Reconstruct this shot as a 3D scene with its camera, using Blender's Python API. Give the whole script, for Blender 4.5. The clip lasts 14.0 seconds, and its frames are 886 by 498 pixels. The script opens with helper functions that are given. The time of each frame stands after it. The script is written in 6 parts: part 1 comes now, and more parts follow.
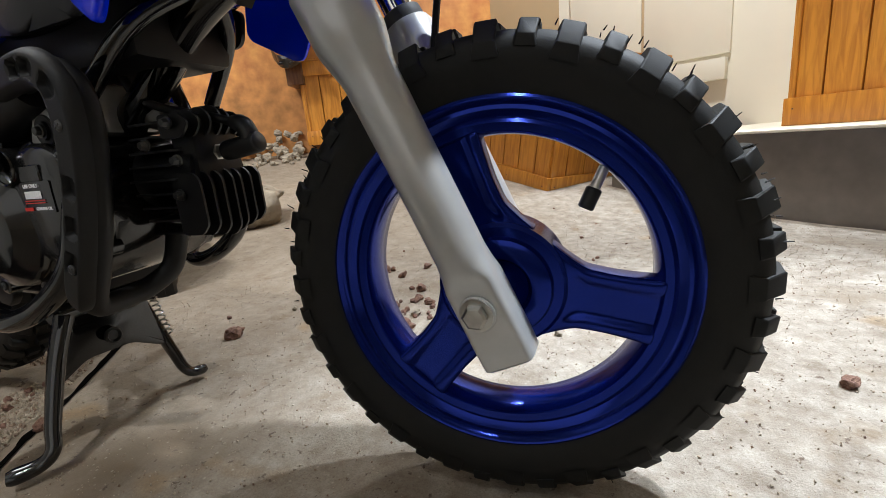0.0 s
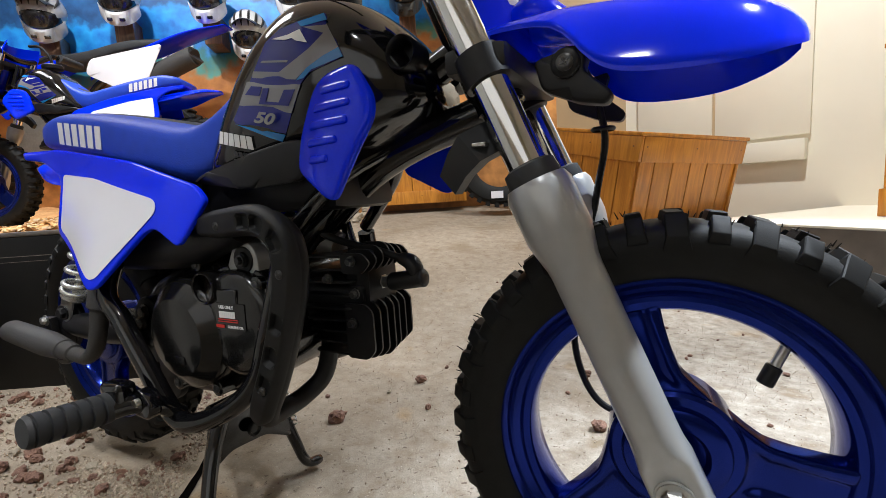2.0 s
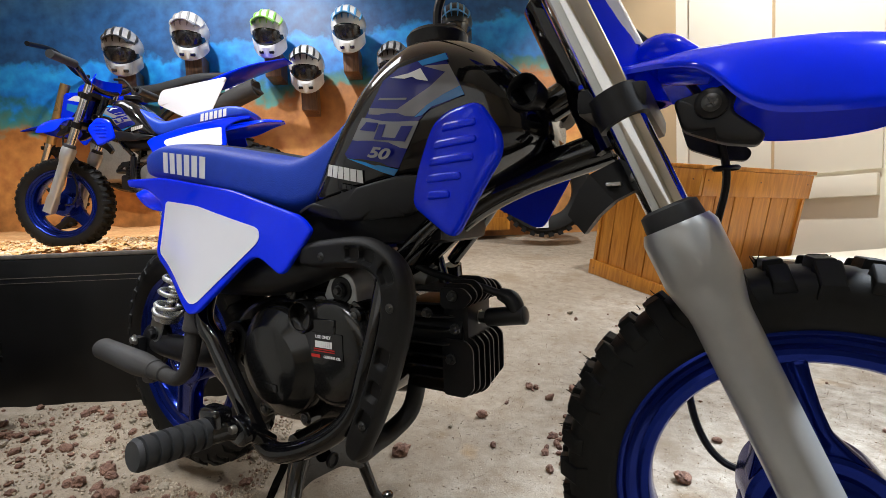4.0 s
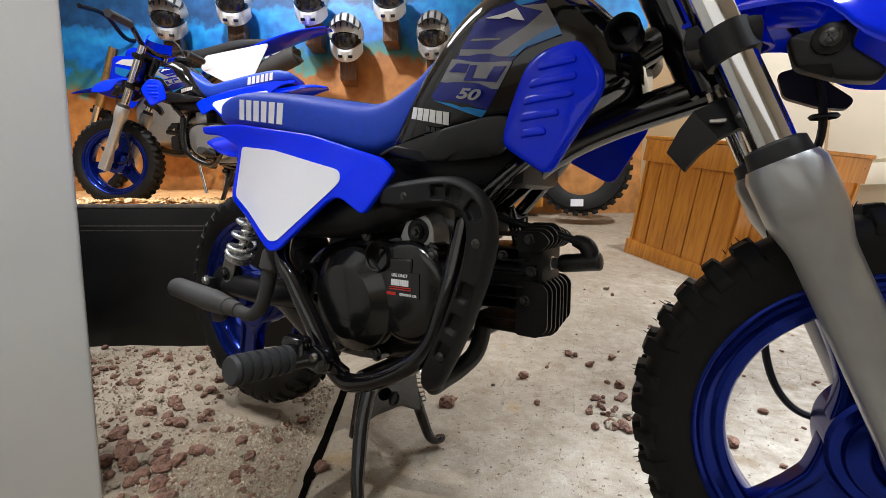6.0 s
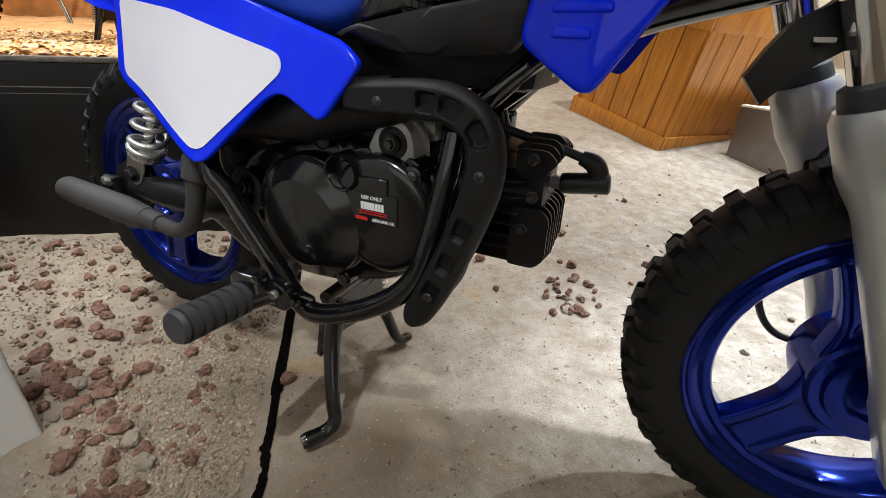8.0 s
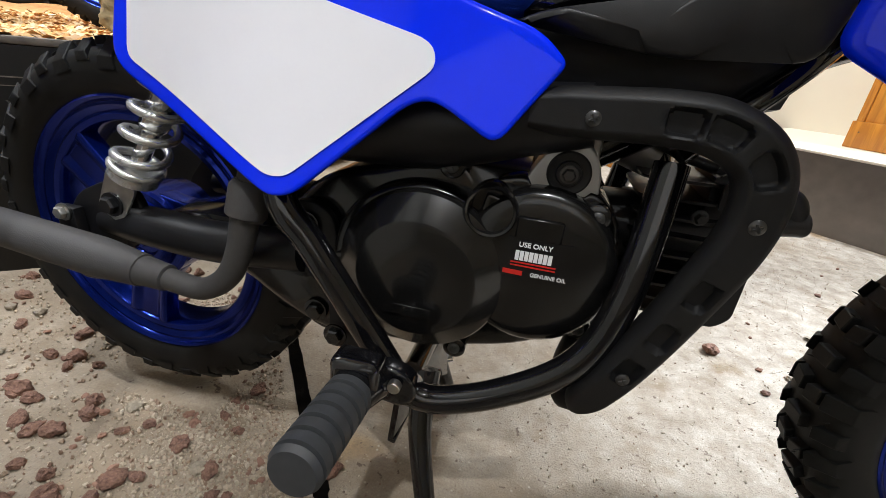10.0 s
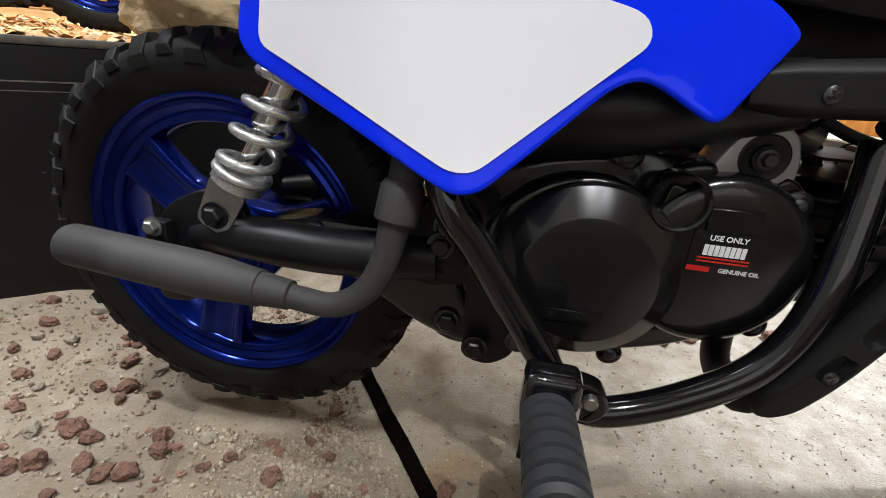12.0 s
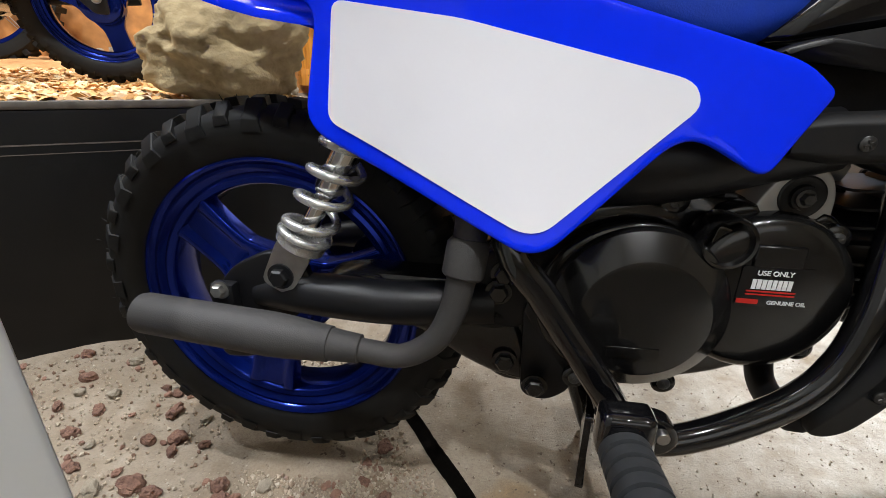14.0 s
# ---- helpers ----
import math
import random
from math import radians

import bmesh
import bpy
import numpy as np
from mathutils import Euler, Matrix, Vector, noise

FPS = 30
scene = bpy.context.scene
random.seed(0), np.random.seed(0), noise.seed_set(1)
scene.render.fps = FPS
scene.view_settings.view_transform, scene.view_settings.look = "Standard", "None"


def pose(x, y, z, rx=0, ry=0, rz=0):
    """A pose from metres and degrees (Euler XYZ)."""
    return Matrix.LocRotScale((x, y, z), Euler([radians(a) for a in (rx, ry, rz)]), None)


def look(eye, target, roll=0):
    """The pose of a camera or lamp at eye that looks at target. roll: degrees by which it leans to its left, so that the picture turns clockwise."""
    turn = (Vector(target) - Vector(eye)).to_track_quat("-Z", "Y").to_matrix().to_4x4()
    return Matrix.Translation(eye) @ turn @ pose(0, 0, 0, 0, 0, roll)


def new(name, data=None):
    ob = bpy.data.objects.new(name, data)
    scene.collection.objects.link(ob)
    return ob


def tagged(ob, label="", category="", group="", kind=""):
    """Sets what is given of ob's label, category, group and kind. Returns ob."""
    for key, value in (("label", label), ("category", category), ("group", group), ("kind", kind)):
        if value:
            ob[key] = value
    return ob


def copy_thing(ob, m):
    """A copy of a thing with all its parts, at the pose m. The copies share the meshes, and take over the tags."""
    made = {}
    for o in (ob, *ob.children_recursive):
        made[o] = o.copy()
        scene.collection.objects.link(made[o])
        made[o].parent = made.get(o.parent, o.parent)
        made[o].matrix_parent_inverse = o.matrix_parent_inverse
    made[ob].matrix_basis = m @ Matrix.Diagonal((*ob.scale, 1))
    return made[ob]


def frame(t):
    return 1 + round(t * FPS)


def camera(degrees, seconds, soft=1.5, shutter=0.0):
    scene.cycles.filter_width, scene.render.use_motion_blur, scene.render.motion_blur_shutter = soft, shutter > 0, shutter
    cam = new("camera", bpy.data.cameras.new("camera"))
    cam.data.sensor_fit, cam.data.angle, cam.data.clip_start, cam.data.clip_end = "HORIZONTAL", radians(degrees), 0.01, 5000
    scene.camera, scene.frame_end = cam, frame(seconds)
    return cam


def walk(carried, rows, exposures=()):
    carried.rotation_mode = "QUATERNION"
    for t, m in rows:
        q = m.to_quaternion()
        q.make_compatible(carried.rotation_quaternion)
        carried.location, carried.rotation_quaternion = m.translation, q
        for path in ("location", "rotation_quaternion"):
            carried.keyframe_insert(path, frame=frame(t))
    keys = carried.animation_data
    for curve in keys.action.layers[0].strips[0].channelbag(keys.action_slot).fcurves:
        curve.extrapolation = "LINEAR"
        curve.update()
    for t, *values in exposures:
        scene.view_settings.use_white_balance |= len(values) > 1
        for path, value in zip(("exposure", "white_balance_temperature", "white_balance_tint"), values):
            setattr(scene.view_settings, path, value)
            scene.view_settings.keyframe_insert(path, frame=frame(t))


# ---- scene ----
from mathutils.bvhtree import BVHTree
from mathutils.geometry import delaunay_2d_cdt

# ---------------------------------------------------------------- camera
cam = camera(90.29, 14.0, soft=0.55)
PATH = [
    (0.0, 0.9423, -0.345, 0.3048, 76.0167, 5.4078, 20.6977),
    (0.5, 0.9237, -0.359, 0.3362, 76.8199, 4.966, 21.7326),
    (1.0, 0.8925, -0.3738, 0.3641, 78.56, 4.6753, 23.1502),
    (1.5, 0.8682, -0.3868, 0.3881, 81.144, 4.064, 24.9621),
    (2.0, 0.8529, -0.3999, 0.4075, 82.732, 3.5424, 26.6815),
    (2.5, 0.8427, -0.409, 0.424, 84.0426, 2.8791, 28.1271),
    (3.0, 0.8196, -0.4059, 0.4223, 84.9216, 2.5709, 29.4134),
    (5.3, 0.7569, -0.4672, 0.4072, 87.0107, 0.8793, 32.63),
    (5.5, 0.7517, -0.4688, 0.4002, 86.3446, 0.6132, 33.089),
    (6.0, 0.7441, -0.4756, 0.3824, 83.8669, 0.0347, 33.9671),
    (6.5, 0.7322, -0.4683, 0.3676, 78.6163, -0.7021, 35.6211),
    (7.0, 0.7481, -0.4339, 0.4096, 69.2325, -2.1377, 37.6513),
    (7.2, 0.7441, -0.4327, 0.4442, 65.633, -0.8834, 36.2145),
    (9.3, 0.4505, -0.3873, 0.4249, 65.0776, -5.6728, 12.2192),
    (9.5, 0.4401, -0.3851, 0.4245, 65.522, -5.6092, 12.5576),
    (10.0, 0.4197, -0.3791, 0.4141, 66.0193, -5.3883, 13.9806),
    (10.5, 0.3866, -0.3735, 0.4059, 66.5841, -5.6763, 14.241),
    (11.0, 0.3436, -0.3847, 0.3999, 66.8869, -6.0133, 13.196),
    (11.5, 0.3042, -0.3912, 0.3968, 66.7188, -5.3432, 11.44),
    (12.0, 0.2843, -0.3775, 0.3916, 66.3976, -4.127, 9.9056),
    (12.5, 0.2788, -0.3713, 0.3899, 66.0604, -3.4676, 8.6194),
    (13.0, 0.2624, -0.3823, 0.4011, 66.4194, -3.3389, 8.072),
    (13.5, 0.2457, -0.3875, 0.4178, 67.3751, -2.6677, 7.9204),
    (14.0, 0.2367, -0.3918, 0.4218, 68.2222, -0.9348, 7.8908),
]
EXPO = [(0.0, 0.05), (3.2, 0.05), (5.3, 0.05), (6.8, 0.28), (14.0, 0.28)]
walk(cam, [(t, pose(x, y, z, rx, ry, rz)) for t, x, y, z, rx, ry, rz in PATH], EXPO)

# ---------------------------------------------------------------- world and lamps
world = bpy.data.worlds.new("world")
world.use_nodes = True
world.node_tree.nodes["Background"].inputs[0].default_value = (0.95, 0.98, 1.0, 1)
world.node_tree.nodes["Background"].inputs[1].default_value = 0.06
scene.world = world


def spot(eye, target, watts, size=0.06, angle=70, colour=(0.96, 0.98, 1.0), blend=0.6):
    data = bpy.data.lights.new("ceiling_spot", "SPOT")
    data.energy, data.color, data.shadow_soft_size = watts, colour, size
    data.spot_size, data.spot_blend = radians(angle), blend
    ob = new("ceiling_spot", data)
    ob.matrix_world = look(eye, target)
    return ob


def ceiling_panel(x, y, z, sx, sy, watts, colour=(0.96, 0.98, 1.0)):
    data = bpy.data.lights.new("ceiling_panel", "AREA")
    data.shape, data.size, data.size_y, data.energy, data.color = "RECTANGLE", sx, sy, watts, colour
    ob = new("ceiling_panel", data)
    ob.location = (x, y, z)
    return ob


spot((1.60, 1.30, 2.6), (0.99, 0.78, 0.0), 290, 0.06, 41, (0.88, 0.97, 1.08))
spot((2.0, 0.6, 2.6), (1.32, 0.0, 0.0), 560, 0.06, 36, (0.88, 0.97, 1.08))
# next five: added fills for back floor, gravel, mural, chip bed, cream wall
spot((0.1, 1.7, 2.6), (0.36, 1.05, 0.0), 95, 0.06, 52)
spot((-0.95, -0.72, 2.6), (-0.34, -0.11, 0.1), 100, 0.06, 28, (0.92, 0.98, 1.04))
spot((-1.0, 0.3, 2.65), (-1.7, 1.3, 0.8), 150, 0.06, 95)
spot((-0.3, -0.3, 2.65), (-1.1, 0.50, 0.42), 190, 0.06, 70)
spot((1.1, 1.3, 2.65), (1.2, 2.5, 0.8), 215, 0.06, 100)
spot((0.45, -1.30, 2.62), (0.16, -0.10, 0.44), 135, 0.025, 19)
spot((1.05, -1.45, 2.62), (0.60, -0.05, 0.46), 30, 0.025, 22)
# added to brighten the column's side, no lamp is known there
spot((1.55, -1.05, 2.62), (0.06, -0.62, 0.45), 150, 0.05, 24)
# unseen area fill, added to lift the left of the room
ceiling_panel(-1.6, 0.0, 2.66, 1.2, 0.6, 22)
rear_fill = ceiling_panel(0.5, -2.92, 1.55, 3.2, 1.3, 8)      # added fill from behind the camera, no window is known there
rear_fill.rotation_euler = (radians(90), 0, 0)

# ---------------------------------------------------------------- materials


def mat(name, colour, rough=0.5, metal=0.0, vary=0.15, scale=60.0, bump=0.0, bump_scale=200.0,
        coat=0.0, second=None, spread=0.5, rough_vary=0.1, specular=0.5):
    m = bpy.data.materials.new(name)
    m.use_nodes = True
    nt = m.node_tree
    bsdf = nt.nodes["Principled BSDF"]
    bsdf.inputs["Metallic"].default_value = metal
    bsdf.inputs["Coat Weight"].default_value = coat
    bsdf.inputs["Coat Roughness"].default_value = 0.06
    bsdf.inputs["Specular IOR Level"].default_value = specular
    tc = nt.nodes.new("ShaderNodeTexCoord")
    n1 = nt.nodes.new("ShaderNodeTexNoise")
    n1.inputs["Scale"].default_value = scale
    n1.inputs["Detail"].default_value = 6
    n2 = nt.nodes.new("ShaderNodeTexNoise")
    n2.inputs["Scale"].default_value = scale * 0.13
    n2.inputs["Detail"].default_value = 3
    nt.links.new(tc.outputs["Object"], n1.inputs["Vector"])
    nt.links.new(tc.outputs["Object"], n2.inputs["Vector"])
    add = nt.nodes.new("ShaderNodeMath")
    add.operation = "ADD"
    nt.links.new(n1.outputs[0], add.inputs[0])
    nt.links.new(n2.outputs[0], add.inputs[1])
    ramp = nt.nodes.new("ShaderNodeMapRange")
    ramp.inputs["From Min"].default_value = 1.0 - spread * 0.6
    ramp.inputs["From Max"].default_value = 1.0 + spread * 0.6
    nt.links.new(add.outputs[0], ramp.inputs["Value"])
    mix = nt.nodes.new("ShaderNodeMix")
    mix.data_type = "RGBA"
    a = second if second else tuple(c * (1 - vary) for c in colour)
    b = colour if second else tuple(min(1, c * (1 + vary)) for c in colour)
    mix.inputs["A"].default_value = (*a, 1)
    mix.inputs["B"].default_value = (*b, 1)
    nt.links.new(ramp.outputs[0], mix.inputs["Factor"])
    nt.links.new(mix.outputs["Result"], bsdf.inputs["Base Color"])
    rr = nt.nodes.new("ShaderNodeMapRange")
    rr.inputs["To Min"].default_value = max(0.02, rough - rough_vary)
    rr.inputs["To Max"].default_value = min(1, rough + rough_vary)
    nt.links.new(n2.outputs[0], rr.inputs["Value"])
    nt.links.new(rr.outputs[0], bsdf.inputs["Roughness"])
    if bump:
        n3 = nt.nodes.new("ShaderNodeTexNoise")
        n3.inputs["Scale"].default_value = bump_scale
        n3.inputs["Detail"].default_value = 4
        nt.links.new(tc.outputs["Object"], n3.inputs["Vector"])
        bp = nt.nodes.new("ShaderNodeBump")
        bp.inputs["Strength"].default_value = bump
        bp.inputs["Distance"].default_value = 0.002
        nt.links.new(n3.outputs[0], bp.inputs["Height"])
        nt.links.new(bp.outputs[0], bsdf.inputs["Normal"])
    return m


M_BLUE = mat("blue_plastic", (0.0, 0.026, 0.95), 0.08, 0, 0.05, 30, 0.0, 300, rough_vary=0.03, specular=0.32)
M_RIM = mat("blue_painted_alloy", (0.004, 0.018, 0.21), 0.15, 0.75, 0.1, 40, 0.02, 400, rough_vary=0.06, specular=0.5)
M_SEAT = mat("blue_vinyl", (0.008, 0.055, 0.50), 0.45, 0, 0.1, 80, 0.25, 900)
M_WHITE = mat("white_sticker", (0.80, 0.80, 0.85), 0.16, 0, 0.02, 20, 0.0, 60, rough_vary=0.05)
M_BLACKP = mat("black_plastic", (0.005, 0.005, 0.006), 0.42, 0, 0.3, 120, 0.05, 1500, specular=0.4)
M_HEAT = mat("black_heat_paint", (0.006, 0.006, 0.0065), 0.55, 0, 0.3, 150, 0.08, 1800, specular=0.4)
M_GLOSS = mat("black_gloss_paint", (0.004, 0.004, 0.005), 0.09, 0, 0.2, 60, 0.0, 200, coat=0.5, rough_vary=0.04)
M_CASE = mat("black_engine_case", (0.006, 0.0058, 0.0058), 0.22, 0.0, 0.3, 50, 0.02, 900, rough_vary=0.06, coat=0.4)
M_PIPE = mat("grey_tail_pipe", (0.045, 0.043, 0.042), 0.62, 0.1, 0.12, 200, 0.2, 1500)
M_TYRE = mat("tyre_rubber", (0.0055, 0.0055, 0.005), 0.62, 0, 0.35, 90, 0.10, 1200, specular=0.3)
M_RUBBER = mat("grey_rubber", (0.032, 0.034, 0.037), 0.6, 0, 0.2, 120, 0.06, 1500)
M_FORK = mat("silver_paint", (0.46, 0.47, 0.47), 0.32, 0.45, 0.05, 80, 0.03, 900, coat=0.3)
M_CHROME = mat("chrome", (0.75, 0.75, 0.74), 0.1, 1, 0.03, 50, rough_vary=0.05)
M_STEEL = mat("zinc_steel", (0.5, 0.5, 0.48), 0.3, 1, 0.15, 120, 0.05, 500)
M_ALU = mat("cast_aluminium", (0.42, 0.42, 0.41), 0.42, 0.85, 0.12, 120, 0.2, 900)
M_DECALB = mat("navy_decal", (0.006, 0.012, 0.20), 0.22, 0, 0.1, 40, coat=0.5)
M_DECALG = mat("grey_decal", (0.23, 0.23, 0.25), 0.25, 0, 0.08, 40, coat=0.5)
M_DECALC = mat("cyan_decal", (0.01, 0.22, 0.6), 0.25, 0, 0.08, 40, coat=0.5)
M_DECALW = mat("white_decal", (0.8, 0.8, 0.8), 0.3, 0, 0.03, 40)
M_DECALR = mat("red_decal", (0.55, 0.02, 0.015), 0.3, 0, 0.05, 40)
M_DECALK = mat("black_decal", (0.006, 0.006, 0.007), 0.2, 0, 0.1, 40, coat=0.5)


def concrete():
    """Pale concrete with brown dust patches, fine pale grains and a gritty relief."""
    m = bpy.data.materials.new("concrete")
    m.use_nodes = True
    nt = m.node_tree
    bsdf = nt.nodes["Principled BSDF"]
    bsdf.inputs["Roughness"].default_value = 0.82
    tc = nt.nodes.new("ShaderNodeTexCoord")

    def noise_node(scale, detail, rough=0.5):
        n = nt.nodes.new("ShaderNodeTexNoise")
        n.inputs["Scale"].default_value, n.inputs["Detail"].default_value, n.inputs["Roughness"].default_value = scale, detail, rough
        nt.links.new(tc.outputs["Object"], n.inputs["Vector"])
        return n.outputs[0]

    def between(value, lo, hi):
        k = nt.nodes.new("ShaderNodeMapRange")
        k.inputs["From Min"].default_value, k.inputs["From Max"].default_value = lo, hi
        nt.links.new(value, k.inputs["Value"])
        return k.outputs[0]

    def blend(f, a, b):
        k = nt.nodes.new("ShaderNodeMix")
        k.data_type = "RGBA"
        nt.links.new(f, k.inputs["Factor"])
        for key, q in (("A", a), ("B", b)):
            if isinstance(q, tuple):
                k.inputs[key].default_value = (*q, 1)
            else:
                nt.links.new(q, k.inputs[key])
        return k.outputs["Result"]
    fine = noise_node(420, 4, 0.7)
    mid = noise_node(26, 9, 0.72)
    big = noise_node(3.2, 5, 0.6)
    rust = noise_node(5.5, 3)
    col = blend(between(mid, 0.34, 0.68), (0.20, 0.162, 0.122), (0.46, 0.415, 0.350))
    col = blend(between(big, 0.54, 0.70), col, (0.19, 0.145, 0.098))
    sep = nt.nodes.new("ShaderNodeSeparateXYZ")         # browner, darker blend towards low X, its edge broken by noise
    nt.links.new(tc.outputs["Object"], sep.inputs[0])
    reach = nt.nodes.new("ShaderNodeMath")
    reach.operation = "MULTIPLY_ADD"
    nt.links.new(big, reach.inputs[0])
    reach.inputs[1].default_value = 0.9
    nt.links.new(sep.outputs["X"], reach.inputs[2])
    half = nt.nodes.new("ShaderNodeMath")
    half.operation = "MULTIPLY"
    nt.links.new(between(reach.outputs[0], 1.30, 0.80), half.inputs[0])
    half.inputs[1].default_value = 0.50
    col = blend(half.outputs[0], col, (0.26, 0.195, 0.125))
    col = blend(between(rust, 0.66, 0.80), col, (0.44, 0.27, 0.11))
    blotch = noise_node(11, 6, 0.65)
    col = blend(between(blotch, 0.57, 0.72), col, (0.20, 0.145, 0.090))
    grain = blend(between(fine, 0.30, 0.56), (0.17, 0.135, 0.098), col)
    soft = nt.nodes.new("ShaderNodeMix")
    soft.data_type = "RGBA"
    soft.inputs["Factor"].default_value = 0.5
    nt.links.new(col, soft.inputs["A"])
    nt.links.new(grain, soft.inputs["B"])
    col = soft.outputs["Result"]
    speck = noise_node(95, 3, 0.6)
    col = blend(between(speck, 0.645, 0.70), col, (0.12, 0.085, 0.06))
    vor = nt.nodes.new("ShaderNodeTexVoronoi")
    vor.inputs["Scale"].default_value = 75
    nt.links.new(tc.outputs["Object"], vor.inputs["Vector"])
    col = blend(between(vor.outputs["Distance"], 0.14, 0.04), col, (0.40, 0.355, 0.285))
    nt.links.new(col, bsdf.inputs["Base Color"])
    add = nt.nodes.new("ShaderNodeMath")
    add.operation = "ADD"
    nt.links.new(fine, add.inputs[0])
    nt.links.new(mid, add.inputs[1])
    bp = nt.nodes.new("ShaderNodeBump")
    bp.inputs["Strength"].default_value, bp.inputs["Distance"].default_value = 0.7, 0.0022
    nt.links.new(add.outputs[0], bp.inputs["Height"])
    nt.links.new(bp.outputs[0], bsdf.inputs["Normal"])
    return m


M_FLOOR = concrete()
M_BOARD = mat("black_board", (0.007, 0.007, 0.007), 0.42, 0, 0.4, 12, 0.1, 300, specular=0.35)
M_EDGE = mat("worn_board_edge", (0.16, 0.14, 0.12), 0.7, 0, 0.4, 60, 0.2, 400)
M_ROCK = mat("lava_rock", (0.33, 0.185, 0.130), 0.92, 0, 0.4, 5.0, 1.0, 9.0, second=(0.085, 0.042, 0.032), spread=0.6)
M_ROCKG = mat("grey_rock", (0.46, 0.40, 0.31), 0.9, 0, 0.4, 8, 1.0, 14, second=(0.25, 0.205, 0.15), spread=0.8)
M_ROCKY = mat("tan_rock", (0.55, 0.44, 0.25), 0.9, 0, 0.4, 9, 1.0, 14, second=(0.24, 0.175, 0.085), spread=0.8)
M_CHIP = mat("wood_chips", (0.85, 0.50, 0.22), 0.8, 0, 0.4, 50, 0.5, 200, second=(0.5, 0.22, 0.07), spread=0.6)
M_CREAM = mat("cream_paint", (0.84, 0.79, 0.66), 0.55, 0, 0.03, 5, 0.05, 300)
M_TAN = mat("tan_paint", (0.52, 0.38, 0.22), 0.6, 0, 0.05, 5, 0.05, 300)
M_WALLW = mat("white_paint", (0.70, 0.71, 0.68), 0.5, 0, 0.05, 6, 0.06, 200)
M_CEIL = mat("ceiling_paint", (0.75, 0.72, 0.66), 0.8, 0, 0.03, 4)
M_SKIRT = mat("brushed_steel_skirting", (0.20, 0.18, 0.165), 0.34, 0.7, 0.15, 25, 0.05, 200)


def wood(name, colour, dark):
    m = mat(name, colour, 0.42, 0, 0.2, 30, 0.1, 300, second=dark, spread=0.7, coat=0.15)
    nt = m.node_tree
    bsdf = nt.nodes["Principled BSDF"]
    tc = [n for n in nt.nodes if n.type == "TEX_COORD"][0]
    mp = nt.nodes.new("ShaderNodeMapping")
    mp.inputs["Scale"].default_value = (28, 28, 3.0)
    wv = nt.nodes.new("ShaderNodeTexNoise")
    wv.inputs["Scale"].default_value = 2.2
    wv.inputs["Detail"].default_value = 5
    wv.inputs["Distortion"].default_value = 0.8
    info = nt.nodes.new("ShaderNodeObjectInfo")
    ad = nt.nodes.new("ShaderNodeVectorMath")
    ad.operation = "ADD"
    nt.links.new(tc.outputs["Object"], mp.inputs["Vector"])
    nt.links.new(mp.outputs[0], ad.inputs[0])
    nt.links.new(info.outputs["Random"], ad.inputs[1])
    nt.links.new(ad.outputs[0], wv.inputs["Vector"])
    rp = nt.nodes.new("ShaderNodeMapRange")
    rp.inputs["From Min"].default_value, rp.inputs["From Max"].default_value = 0.36, 0.64
    nt.links.new(wv.outputs[0], rp.inputs["Value"])
    mx = nt.nodes.new("ShaderNodeMix")
    mx.data_type = "RGBA"
    mx.inputs["A"].default_value = (*dark, 1)
    mx.inputs["B"].default_value = (*colour, 1)
    nt.links.new(rp.outputs[0], mx.inputs["Factor"])
    nt.links.new(mx.outputs["Result"], bsdf.inputs["Base Color"])
    return m


M_WOOD = wood("varnished_pine", (0.64, 0.27, 0.035), (0.46, 0.17, 0.02))
M_WOODD = wood("dark_wood", (0.20, 0.09, 0.04), (0.10, 0.045, 0.02))

# ---------------------------------------------------------------- mesh tools


def finish(bm, name, material, smooth=40):
    me = bpy.data.meshes.new(name)
    bmesh.ops.recalc_face_normals(bm, faces=bm.faces)
    bm.to_mesh(me)
    bm.free()
    if smooth:
        me.shade_smooth()
        me.set_sharp_from_angle(angle=radians(smooth))
    me.materials.append(material)
    return me


def part(name, bm, material, parent=None, label="", smooth=40):
    ob = new(name, finish(bm, name, material, smooth))
    if parent:
        ob.parent = parent
    if label:
        ob["label"] = label
    return ob


def thing(name, label, category, group="", kind="", m=None):
    ob = new(name)
    if m:
        ob.matrix_world = m
    return tagged(ob, label, category, group, kind)


def box(a, b, bevel=0.0, seg=2, bm=None):
    bm = bm or bmesh.new()
    a, b = Vector(a), Vector(b)
    r = bmesh.ops.create_cube(bm, size=1)
    s = b - a
    bmesh.ops.scale(bm, vec=(abs(s.x), abs(s.y), abs(s.z)), verts=r["verts"])
    bmesh.ops.translate(bm, vec=(a + b) / 2, verts=r["verts"])
    if bevel:
        es = list({e for v in r["verts"] for e in v.link_edges})
        bmesh.ops.bevel(bm, geom=es, offset=bevel, segments=seg, profile=0.6, affect="EDGES")
    return bm


def spline(points, n=8):
    """Catmull-Rom through points of any width."""
    p = [np.array(q, float) for q in points]
    p = [2 * p[0] - p[1]] + p + [2 * p[-1] - p[-2]]
    out = []
    for i in range(1, len(p) - 2):
        for k in range(n):
            t = k / n
            a, b, c, d = p[i - 1:i + 3]
            out.append(0.5 * (2 * b + (c - a) * t + (2 * a - 5 * b + 4 * c - d) * t * t + (3 * b - a - 3 * c + d) * t ** 3))
    out.append(p[-2])
    return out


